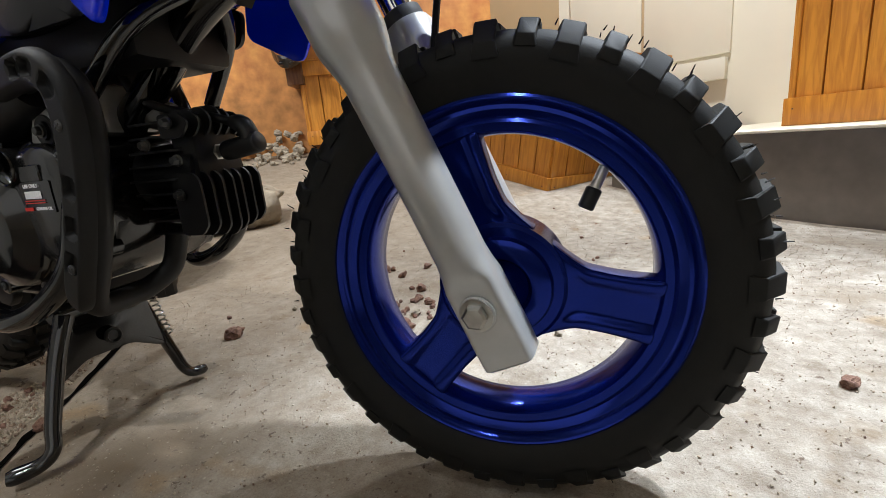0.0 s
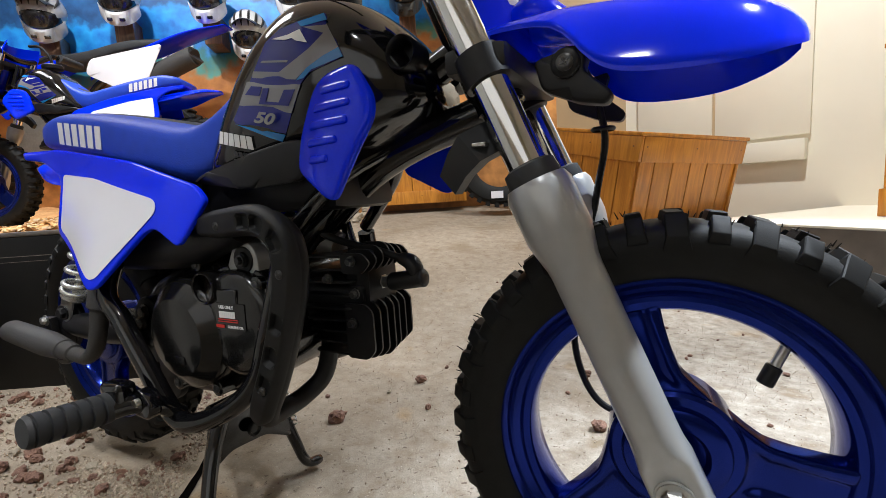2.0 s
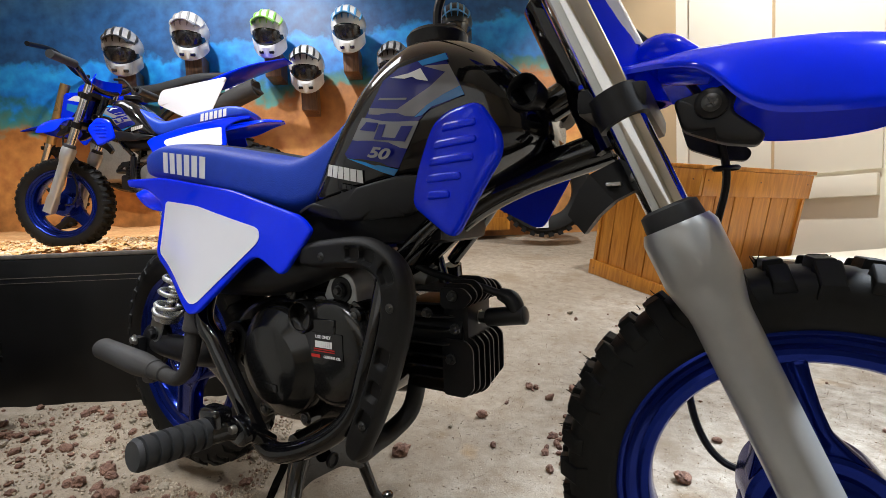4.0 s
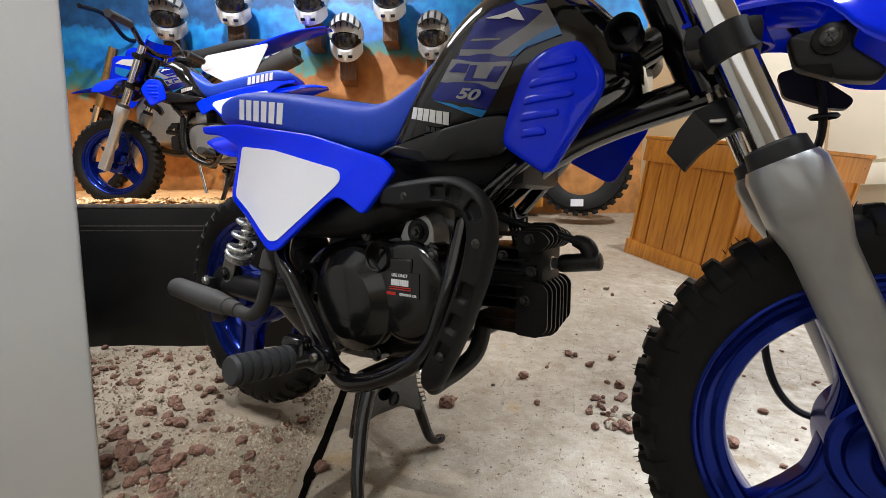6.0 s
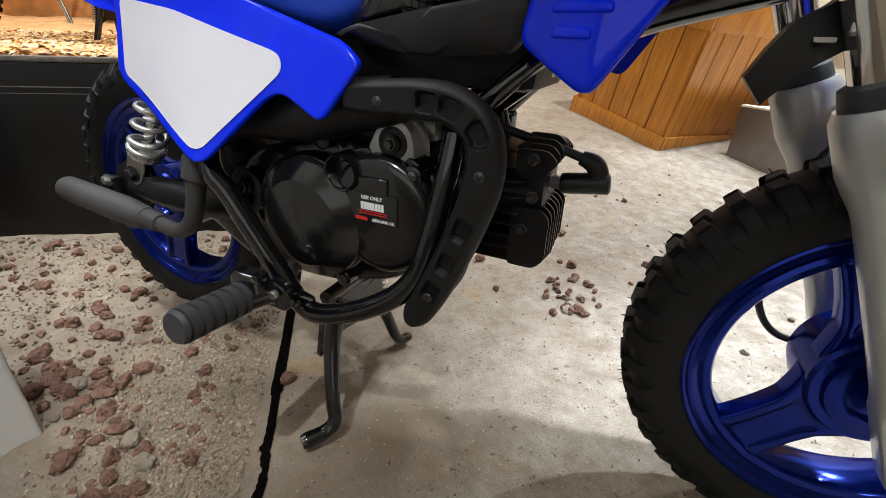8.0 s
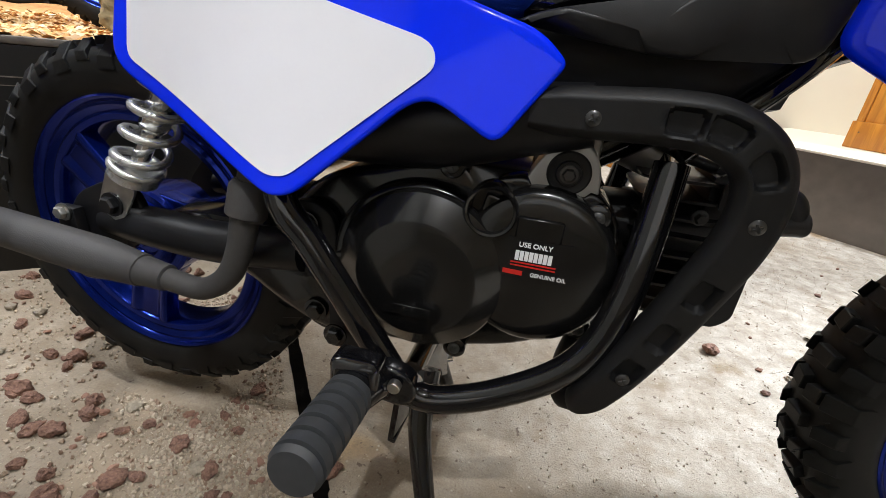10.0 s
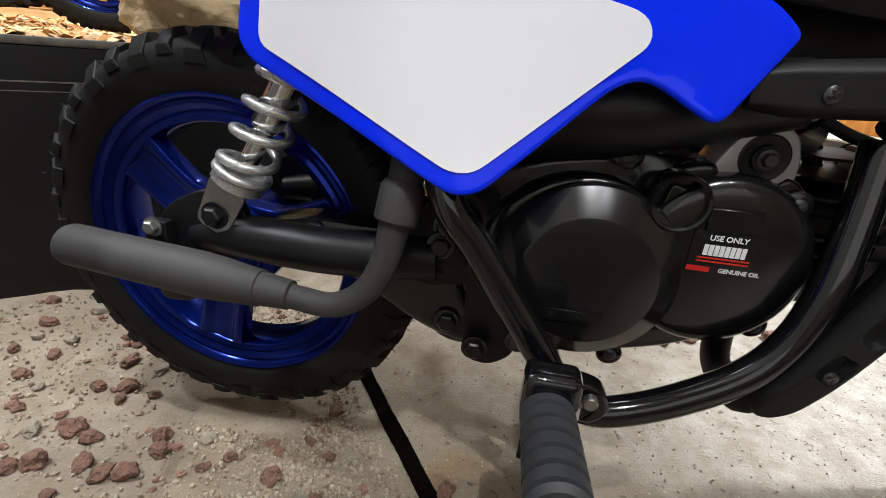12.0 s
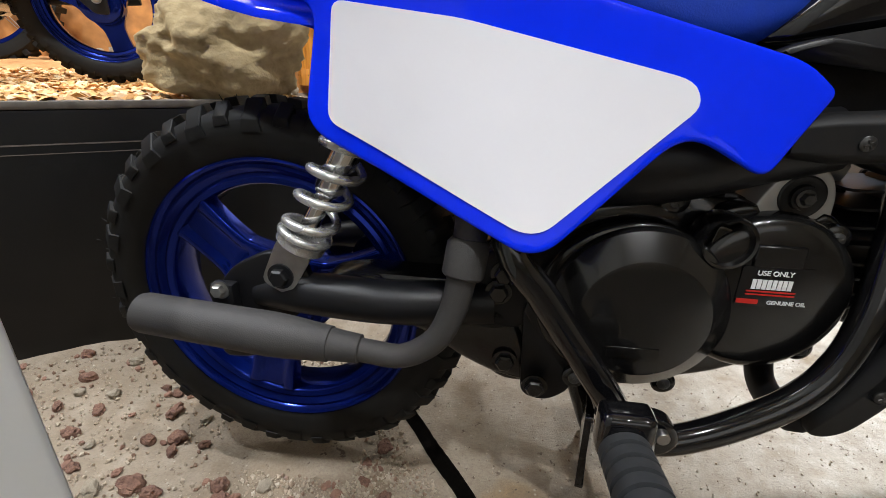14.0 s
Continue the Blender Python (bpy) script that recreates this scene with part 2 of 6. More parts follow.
def tube(path, radius, seg=14, bm=None, flat=1.0, caps=True):
    """A swept tube; radius a number or one for each point of the path."""
    bm = bm or bmesh.new()
    pts = [Vector(q[:3]) for q in path]
    rad = radius if isinstance(radius, (list, tuple)) else [radius] * len(pts)
    rings, up = [], None
    for i, p in enumerate(pts):
        d = (pts[min(i + 1, len(pts) - 1)] - pts[max(i - 1, 0)]).normalized()
        if up is None:
            up = d.orthogonal().normalized() if abs(d.y) > 0.9 else d.cross(Vector((0, 1, 0))).normalized()
        up = (up - d * up.dot(d)).normalized()
        side = d.cross(up)
        ring = [bm.verts.new(p + rad[i] * (math.cos(a) * up + flat * math.sin(a) * side))
                for a in (2 * math.pi * k / seg for k in range(seg))]
        rings.append(ring)
    for r, q in zip(rings, rings[1:]):
        for k in range(seg):
            bm.faces.new((r[k], r[(k + 1) % seg], q[(k + 1) % seg], q[k]))
    if caps:
        bm.faces.new(rings[0][::-1])
        bm.faces.new(rings[-1])
    return bm


def curved(points, radius, seg=14, n=6, bm=None, flat=1.0):
    """A tube along a spline; points may carry a radius as fourth number."""
    if len(points[0]) == 4:
        s = spline(points, n)
        return tube([q[:3] for q in s], [float(q[3]) for q in s], seg, bm, flat)
    return tube(spline(points, n), radius, seg, bm, flat)


def rod(a, b, r, seg=14, bevel=0.0, bm=None):
    a, b = Vector(a), Vector(b)
    if bevel:
        d = (b - a).normalized() * bevel
        return tube([a, a + d, b - d, b], [r - bevel, r, r, r - bevel], seg, bm)
    return tube([a, b], r, seg, bm)


def lathe(profile, seg=48, centre=(0, 0, 0), axis="y", bm=None, closed=False):
    """Profile rows of (distance along the axis, radius)."""
    bm = bm or bmesh.new()
    c = Vector(centre)
    rings = []
    for h, r in profile:
        ring = []
        for k in range(seg):
            a = 2 * math.pi * k / seg
            u, w = r * math.cos(a), r * math.sin(a)
            ring.append(bm.verts.new(c + (Vector((u, h, w)) if axis == "y" else Vector((u, w, h)) if axis == "z" else Vector((h, u, w)))))
        rings.append(ring)
    pairs = list(zip(rings, rings[1:])) + ([(rings[-1], rings[0])] if closed else [])
    for r, q in pairs:
        for k in range(seg):
            bm.faces.new((r[k], r[(k + 1) % seg], q[(k + 1) % seg], q[k]))
    if not closed:
        if profile[0][1] > 1e-5:
            bm.faces.new(rings[0])
        if profile[-1][1] > 1e-5:
            bm.faces.new(rings[-1])
        bmesh.ops.remove_doubles(bm, verts=bm.verts, dist=1e-6)
    return bm


def rounded(poly, r=0.01, n=4):
    """The polygon with its corners rounded; a third number on a point is its own radius."""
    out = []
    m = len(poly)
    for i in range(m):
        p = Vector(poly[i][:2])
        a, b = Vector(poly[i - 1][:2]), Vector(poly[(i + 1) % m][:2])
        rr = poly[i][2] if len(poly[i]) > 2 else r
        da, db = min(rr, (a - p).length * 0.45), min(rr, (b - p).length * 0.45)
        s, e = p + (a - p).normalized() * da, p + (b - p).normalized() * db
        for k in range(n + 1):
            t = k / n
            q = (1 - t) ** 2 * s + 2 * t * (1 - t) * p + t * t * e
            out.append((q.x, q.y))
    return out


def edge_distance(x, z, poly):
    best = 9.0
    for i in range(len(poly)):
        ax, az = poly[i - 1]
        bx, bz = poly[i]
        dx, dz = bx - ax, bz - az
        t = max(0, min(1, ((x - ax) * dx + (z - az) * dz) / (dx * dx + dz * dz + 1e-12)))
        best = min(best, math.hypot(x - ax - t * dx, z - az - t * dz))
    return best


def inside(x, z, poly):
    c = False
    for i in range(len(poly)):
        ax, az = poly[i - 1]
        bx, bz = poly[i]
        if (az > z) != (bz > z) and x < (bx - ax) * (z - az) / (bz - az) + ax:
            c = not c
    return c


def cells(poly, h, rim=()):
    """Triangles that fill a polygon, with inner points h apart and extra rows near the rim."""
    pts = [Vector(p) for p in poly]
    n = len(pts)
    cx = sum(p[0] for p in poly) / n
    cz = sum(p[1] for p in poly) / n
    for e in rim:
        for i in range(n):
            a, b = Vector(poly[i - 1]), Vector(poly[(i + 1) % n])
            t = (b - a).normalized()
            q = Vector(poly[i])
            for sgn in (1, -1):
                w = q + sgn * e * Vector((-t.y, t.x))
                if inside(w.x, w.y, poly) and edge_distance(w.x, w.y, poly) > e * 0.8:
                    pts.append(w)
    xs, zs = [p[0] for p in poly], [p[1] for p in poly]
    far = max(rim) + h * 0.4 if rim else h * 0.5
    x = min(xs) + h / 2
    row = 0
    while x < max(xs):
        z = min(zs) + h / 2 + (row % 2) * h / 2
        while z < max(zs):
            if inside(x, z, poly) and edge_distance(x, z, poly) > far:
                pts.append(Vector((x, z)))
            z += h
        x += h
        row += 1
    v, _, f, _, _, _ = delaunay_2d_cdt(pts, [(i, (i + 1) % n) for i in range(n)], [list(range(n))], 1, 1e-7)
    return v, f


def sheet(poly, depth, thick=0.003, h=0.012, edge=0.0, bm=None, dented=None):
    """A solid panel over an outline in the x-z plane; depth(x, z) is its y, edge its rounding, dented a further offset."""
    bm = bm or bmesh.new()
    if h <= 0.0085:
        step = min(h, max(0.0025, edge))
        even = []
        for i in range(len(poly)):
            a, b = Vector(poly[i]), Vector(poly[(i + 1) % len(poly)])
            n = max(1, math.ceil((b - a).length / step))
            even += [tuple(a.lerp(b, k / n)) for k in range(n)]
        poly = even
    rim = (edge * 0.15, edge * 0.45, edge) if edge else ()
    v, f = cells(poly, h, rim)
    out = -1 if depth(*poly[0]) <= 0 else 1
    front, back = [], []
    for p in v:
        y = depth(p.x, p.y)
        if edge:
            d = edge_distance(p.x, p.y, poly)
            if d < edge:
                y -= out * (edge - math.sqrt(max(0, edge * edge - (edge - d) ** 2))) * 0.8
        if dented:
            y -= out * dented(p.x, p.y)
        front.append(bm.verts.new((p.x, y, p.y)))
        back.append(bm.verts.new((p.x, depth(p.x, p.y) - out * (thick + edge * 0.8), p.y)))
    count = {}
    for t in f:
        try:
            bm.faces.new([front[i] for i in t])
            bm.faces.new([back[i] for i in t][::-1])
        except ValueError:
            continue
        for i in range(len(t)):
            k = (t[i - 1], t[i])
            count[k] = count.get(k, 0) + 1
    for (a, b) in list(count):
        if (b, a) not in count:
            try:
                bm.faces.new((front[a], front[b], back[b], back[a]))
            except ValueError:
                pass
    return bm


def decal(poly, tree, side=-1, h=0.012, lift=0.0007):
    """A thin film over an outline in x-z, laid on what the tree holds, from the side given."""
    bm = bmesh.new()
    v, f = cells(poly, h)
    vs = []
    for p in v:
        hit = tree.ray_cast(Vector((p.x, side * 0.6, p.y)), Vector((0, -side, 0)))
        q = hit[0] + hit[1] * lift * (1 if hit[1].y * side > 0 else -1) if hit[0] else Vector((p.x, side * 0.08, p.y))
        vs.append(bm.verts.new(q))
    for t in f:
        try:
            bm.faces.new([vs[i] for i in t])
        except ValueError:
            pass
    r = bmesh.ops.extrude_face_region(bm, geom=bm.faces[:])
    bmesh.ops.translate(bm, vec=(0, side * 0.0004, 0), verts=[g for g in r["geom"] if isinstance(g, bmesh.types.BMVert)])
    return bm


def tree_of(*obs):
    vs, fs = [], []
    for o in obs:
        k = len(vs)
        vs += [v.co.copy() for v in o.data.vertices]
        fs += [[k + i for i in p.vertices] for p in o.data.polygons]
    return BVHTree.FromPolygons(vs, fs)


def loft(sections, bm=None):
    """Closed rings of points, joined one to the next, with caps."""
    bm = bm or bmesh.new()
    rings = [[bm.verts.new(p) for p in s] for s in sections]
    n = len(rings[0])
    for r, q in zip(rings, rings[1:]):
        for k in range(n):
            bm.faces.new((r[k], r[(k + 1) % n], q[(k + 1) % n], q[k]))
    bm.faces.new(rings[0][::-1])
    bm.faces.new(rings[-1])
    return bm


def oval(x, zc, hw, hh, power=2.6, n=28, lean=0.0, yc=0.0):
    """A superellipse ring across the bike at x; lean moves its top along x."""
    out = []
    for k in range(n):
        a = 2 * math.pi * k / n
        c, s = math.cos(a), math.sin(a)
        u = math.copysign(abs(c) ** (2 / power), c)
        w = math.copysign(abs(s) ** (2 / power), s)
        out.append(Vector((x + lean * w * hh, yc + hw * u, zc + hh * w)))
    return out


def bolt(centre, r=0.007, h=0.006, side=-1, bm=None):
    """A flanged hexagon bolt head whose axis is y."""
    bm = bm or bmesh.new()
    x, y, z = centre
    lathe([(y, r * 1.35), (y + side * 0.0018, r * 1.35), (y + side * 0.002, r)], 18, (x, 0, z), bm=bm)
    lathe([(y, r), (y + side * h * 0.8, r), (y + side * h, r * 0.8), (y + side * h, 0)], 6, (x, 0, z), bm=bm)
    return bm


def screw(centre, r=0.006, side=-1):
    """A cross-head screw: a domed disc with a sunk cross."""
    x, y, z = centre
    bm = lathe([(y, r), (y + side * 0.0012, r), (y + side * 0.0022, r * 0.7), (y + side * 0.0024, r * 0.3), (y + side * 0.0012, 0.0)], 18, (x, 0, z))
    for a in (0.5, 0.5 + math.pi / 2):
        d = Vector((math.cos(a), 0, math.sin(a))) * r * 0.6
        c = Vector((x, y + side * 0.0022, z))
        tube([c - d, c + d], 0.0008, 6, bm)
    return bm


def rock_mesh(name, seed, material, detail=2, jag=0.35, flat=0.75):
    bm = bmesh.new()
    bmesh.ops.create_icosphere(bm, subdivisions=detail, radius=1)
    off = Vector((seed * 7.3, seed * 3.1, seed * 1.7))
    for v in bm.verts:
        p = v.co.copy()
        k = 1 + jag * noise.noise(p * 0.9 + off) + jag * 0.6 * noise.noise(p * 2.1 + off) + jag * 0.3 * noise.noise(p * 4.7 + off)
        k += jag * 0.14 * noise.noise(p * 9 + off) + (jag * 0.09 * noise.noise(p * 21 + off) if detail > 4 else 0)
        if detail == 3:
            k -= 0.22 * max(0.0, noise.noise(p * 3.6 + off * 2)) + 0.10 * abs(noise.noise(p * 6.5 + off * 3))
        q = p * k
        v.co = Vector((q.x, q.y * 0.86, q.z * flat))
    return finish(bm, name, material, 34 if detail < 4 else 70)

# ---------------------------------------------------------------- ground and room
AWAY = Vector((-0.55, 0.835, 0)).normalized()      # across the black platform, away from the aisle
ALONG = Vector((0.835, 0.55, 0)).normalized()      # along the platform's front
JOINT_A, JOINT_B = Vector((0.45, -0.348)), Vector((0.05, 0.183))


def joint_side(x, y):
    """Signed distance from the slab joint; negative on the gravel side."""
    d = (JOINT_B - JOINT_A).normalized()
    return (x - JOINT_A.x) * d.y - (y - JOINT_A.y) * d.x


def rise(x, y):
    w = -0.55 * x + 0.835 * y - 0.42
    return 0.16 * (w + math.sqrt(w * w + 0.01)) / 2 if w < 6 else 0.16 * w


def ground_z(x, y):
    z = rise(x, y) - 0.007
    s = joint_side(x, y)
    k = max(0.0, min(1.0, 0.5 - s / 0.02))
    rough = 0.0016 + 0.0044 * k
    z += rough * noise.noise(Vector((x * 9, y * 9, 0))) + rough * 0.6 * noise.noise(Vector((x * 31, y * 31, 4))) - 0.004 * k
    return z


def build_ground():
    def lines(lo, hi, step, ends):
        a = list(np.arange(lo, hi, step))
        return [e for e in ends if e < lo] + a + [e for e in ends if e > hi]
    far = [-9, -6, -4, -3, -2.4, -2, -1.7, -1.45, -1.25, -1.1, -1.0, -0.92, 1.15, 1.25, 1.4, 1.6, 1.8, 2.0, 2.3, 2.7, 3.2, 4, 6, 9]
    xs = lines(-0.85, 1.1, 0.0085, far)
    ys = lines(-0.5, 0.75, 0.0085, far + [-0.55, -0.62, -0.7, 0.78, 0.85, 0.95, 1.02])
    xs, ys = sorted(xs), sorted(ys)
    verts = [(x, y, ground_z(x, y)) for y in ys for x in xs]
    n = len(xs)
    faces = [(j * n + i, j * n + i + 1, (j + 1) * n + i + 1, (j + 1) * n + i) for j in range(len(ys) - 1) for i in range(n - 1)]
    me = bpy.data.meshes.new("ground")
    me.from_pydata(verts, [], faces)
    me.shade_smooth()
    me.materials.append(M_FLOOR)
    return tagged(new("ground", me), "rough pale concrete floor with dust and stains", "floor", kind="structure")


build_ground()


def slab(name, a, b, z0, z1, thick, material, label, category, bevel=0.0, behind=1):
    """An upright slab from a to b, its thickness on its left-hand side."""
    a, b = Vector((*a, 0)), Vector((*b, 0))
    d = (b - a).normalized()
    bm = box((0, 0, z0), ((b - a).length, thick * behind, z1), bevel)
    ob = new(name, finish(bm, name, material, 30))
    ob.matrix_world = Matrix.Translation(a) @ Matrix.Rotation(math.atan2(d.y, d.x), 4, "Z")
    return tagged(ob, label, category, kind="structure")


def on_line(p, along, d):
    return (p[0] + along[0] * d, p[1] + along[1] * d)


# the black platform
BASE = (-0.37, 0.175)
PLAT_Z = 0.365
board = slab("platform_front", on_line(BASE, ALONG, -2.9), on_line(BASE, ALONG, 0.36), -0.02, PLAT_Z, 0.02, M_BOARD, "scuffed matt black front board of a raised platform", "platform", 0.002)
lip = slab("platform_edge", on_line(BASE, ALONG, -2.9), on_line(BASE, ALONG, 0.36), PLAT_Z + 0.001, PLAT_Z + 0.012, 0.03, M_EDGE, "worn grey-brown edge strip along the platform", "trim", 0.002)
slab("platform_seam", on_line((BASE[0] + 0.001, BASE[1] - 0.0015), ALONG, -1.9), on_line(BASE, ALONG, 0.35), PLAT_Z - 0.047, PLAT_Z - 0.045, 0.002, M_EDGE, "pale scratched seam along the black board", "trim")
slab("platform_seam", on_line((BASE[0] + 0.001, BASE[1] - 0.0015), ALONG, -1.9), on_line(BASE, ALONG, 0.35), PLAT_Z - 0.0595, PLAT_Z - 0.0582, 0.002, M_EDGE, "pale scratched line along the black board", "trim")
end = on_line(BASE, ALONG, 0.36)
slab("platform_side", end, on_line(end, (-0.75, 0.66), 1.9), -0.02, PLAT_Z, 0.02, M_BOARD, "black side board of the raised platform", "platform", 0.002, behind=1)


def build_bed():
    """The bed of chips on the platform: an uneven sheet and many single chips."""
    bm = bmesh.new()
    nu, nv = 110, 70
    grid = []
    for j in range(nv + 1):
        row = []
        for i in range(nu + 1):
            v = 0.03 + 2.02 * j / nv
            u = -2.9 + (3.25 - 0.275 * v) * i / nu
            p = Vector((*BASE, 0)) + ALONG * u + AWAY * v
            z = PLAT_Z + 0.004 + 0.02 * noise.noise(p * 2.2) + 0.01 * noise.noise(p * 9) + 0.10 * max(0, v - 1.0)
            row.append(bm.verts.new((p.x, p.y, z if v > 0.06 else PLAT_Z + 0.002)))
        grid.append(row)
    for j in range(nv):
        for i in range(nu):
            bm.faces.new((grid[j][i], grid[j][i + 1], grid[j + 1][i + 1], grid[j + 1][i]))
    bed = part("chip_bed", bm, M_CHIP, None, smooth=60)
    tagged(bed, "orange-brown bed of wood chips on the platform", "wood chips", kind="stuff")
    rng = random.Random(4)
    verts, faces = [], []
    for _ in range(14000):
        v = rng.uniform(0.04, 1.0) ** 1.3 * 1.3
        u = rng.uniform(-2.2, 0.34 - 0.275 * v)
        p = Vector((*BASE, 0)) + ALONG * u + AWAY * v
        z = PLAT_Z + 0.010 + 0.02 * noise.noise(p * 2.2) + 0.01 * noise.noise(p * 9) + 0.10 * max(0, v - 1.0)
        r = rng.uniform(0.005, 0.013)
        m = Euler((rng.uniform(-0.6, 0.6), rng.uniform(-0.6, 0.6), rng.uniform(0, 6.3))).to_matrix()
        k = len(verts)
        for q in ((-1, -0.6, 0), (1, -0.5, 0), (0.9, 0.6, 0.1), (-0.8, 0.5, 0), (0, 0, 0.5)):
            verts.append(tuple(m @ (Vector(q) * r) + Vector((p.x, p.y, z))))
        faces += [(k, k + 1, k + 4), (k + 1, k + 2, k + 4), (k + 2, k + 3, k + 4), (k + 3, k, k + 4)]
    me = bpy.data.meshes.new("wood_chips")
    me.from_pydata(verts, [], faces)
    me.materials.append(M_CHIPS)
    tagged(new("wood_chips", me), "loose pale and orange wood chips", "wood chips", kind="stuff")


def island_mat(name, stops, rough=0.85):
    m = bpy.data.materials.new(name)
    m.use_nodes = True
    nt = m.node_tree
    bsdf = nt.nodes["Principled BSDF"]
    bsdf.inputs["Roughness"].default_value = rough
    geo = nt.nodes.new("ShaderNodeNewGeometry")
    ramp = nt.nodes.new("ShaderNodeValToRGB")
    cr = ramp.color_ramp
    while len(cr.elements) < len(stops):
        cr.elements.new(0.5)
    for e, (p, c) in zip(cr.elements, stops):
        e.position, e.color = p, (*c, 1)
    nt.links.new(geo.outputs["Random Per Island"], ramp.inputs["Fac"])
    nt.links.new(ramp.outputs[0], bsdf.inputs["Base Color"])
    return m


M_CHIPS = island_mat("chip_colours", [(0.0, (0.90, 0.70, 0.42)), (0.4, (0.82, 0.50, 0.20)), (0.75, (0.50, 0.25, 0.08)), (1.0, (0.92, 0.80, 0.58))])
M_GRIT = island_mat("grit_colours", [(0.0, (0.20, 0.12, 0.085)), (0.2, (0.33, 0.25, 0.18)), (0.55, (0.44, 0.37, 0.285)), (0.85, (0.33, 0.27, 0.20)), (1.0, (0.52, 0.45, 0.36))], 0.95)
build_bed()

# the mural wall behind the platform
MURAL_D = 2.35


def mural_point(u):
    p = AWAY * MURAL_D + ALONG * u
    return (p.x, p.y)


def mural_material():
    """A printed landscape: pale sky, a blue lake, hills and a red desert track."""
    m = bpy.data.materials.new("printed_landscape")
    m.use_nodes = True
    nt = m.node_tree
    bsdf = nt.nodes["Principled BSDF"]
    bsdf.inputs["Roughness"].default_value = 0.45
    tc = nt.nodes.new("ShaderNodeTexCoord")
    sep = nt.nodes.new("ShaderNodeSeparateXYZ")
    nt.links.new(tc.outputs["Object"], sep.inputs[0])
    n = nt.nodes.new("ShaderNodeTexNoise")
    n.inputs["Scale"].default_value, n.inputs["Detail"].default_value = 1.6, 7
    nt.links.new(tc.outputs["Object"], n.inputs["Vector"])
    n2 = nt.nodes.new("ShaderNodeTexNoise")
    n2.inputs["Scale"].default_value, n2.inputs["Detail"].default_value = 13, 10
    nt.links.new(tc.outputs["Object"], n2.inputs["Vector"])

    def math_node(op, a, b):
        k = nt.nodes.new("ShaderNodeMath")
        k.operation = op
        for i, q in enumerate((a, b)):
            if isinstance(q, (int, float)):
                k.inputs[i].default_value = q
            else:
                nt.links.new(q, k.inputs[i])
        return k.outputs[0]
    h = math_node("ADD", sep.outputs["Z"], math_node("MULTIPLY", math_node("SUBTRACT", n.outputs[0], 0.5), 0.55))
    h = math_node("ADD", h, math_node("MULTIPLY", math_node("SUBTRACT", n2.outputs[0], 0.5), 0.22))
    h = math_node("ADD", h, math_node("MULTIPLY", sep.outputs["X"], -0.07))
    h = math_node("DIVIDE", h, 2.6)
    ramp = nt.nodes.new("ShaderNodeValToRGB")
    cr = ramp.color_ramp
    stops = [(0.12, (0.45, 0.20, 0.06)), (0.26, (0.68, 0.29, 0.08)), (0.395, (0.52, 0.20, 0.05)), (0.415, (0.10, 0.26, 0.20)), (0.435, (0.03, 0.20, 0.24)),
             (0.455, (0.004, 0.18, 0.60)), (0.545, (0.02, 0.32, 0.80)), (0.562, (0.015, 0.085, 0.24)), (0.66, (0.02, 0.12, 0.33)), (0.745, (0.05, 0.15, 0.27)),
             (0.765, (0.19, 0.29, 0.36)), (0.95, (0.42, 0.46, 0.47))]
    while len(cr.elements) < len(stops):
        cr.elements.new(0.5)
    for e, (p, c) in zip(cr.elements, stops):
        e.position, e.color = p, (*c, 1)
    nt.links.new(h, ramp.inputs["Fac"])
    mx = nt.nodes.new("ShaderNodeMix")
    mx.data_type, mx.blend_type = "RGBA", "OVERLAY"
    mx.inputs["Factor"].default_value = 0.85
    nt.links.new(ramp.outputs[0], mx.inputs["A"])
    nt.links.new(n2.outputs[0], mx.inputs["B"])
    nt.links.new(mx.outputs["Result"], bsdf.inputs["Base Color"])
    return m


slab("wall_mural", mural_point(-4.2), mural_point(1.72), 0.0, 2.12, 0.1, mural_material(), "wall print of a blue lake, hills and red desert ground", "mural", behind=1)
slab("wall_above_mural", on_line(mural_point(-4.2), AWAY, -0.10), on_line(mural_point(1.72), AWAY, -0.10), 2.12, 2.75, 0.25, M_CREAM, "pale cream bulkhead above the mural", "wall")

# the cream walls at the far corner, the plinth before them
CORNER = mural_point(1.72)
slab("wall_tan", CORNER, (0.62, 2.72), 0.0, 2.75, 0.1, M_TAN, "tan painted wall by the corner", "wall")
slab("wall_cream", (0.62, 2.72), (2.6, 1.75), 0.0, 2.75, 0.1, M_CREAM, "smooth cream painted wall", "wall")
slab("wall_cream", (2.6, 1.75), (3.5, 1.309), 0.0, 2.75, 0.1, M_CREAM, "smooth cream painted wall behind the plinth", "wall")
slab("wall_right", (3.5, 1.309), (3.5, -3.0), 0.0, 2.75, 0.1, M_CREAM, "cream painted wall of the shop", "wall")
# back and left walls and ceiling, unseen, added to close the room for bounce
slab("wall_back", (3.5, -3.0), (-4.6, -3.0), 0.0, 2.75, 0.1, M_CREAM, "unseen cream wall that closes the room at the rear", "wall")
slab("wall_left", (-4.6, -3.0), mural_point(-4.2), 0.0, 2.75, 0.1, M_CREAM, "unseen cream wall that closes the room at the side", "wall")
tagged(part("ceiling", box((-5, -3.2, 2.75), (3.7, 4, 2.85)), M_CEIL), "plain off-white ceiling", "ceiling", kind="structure")


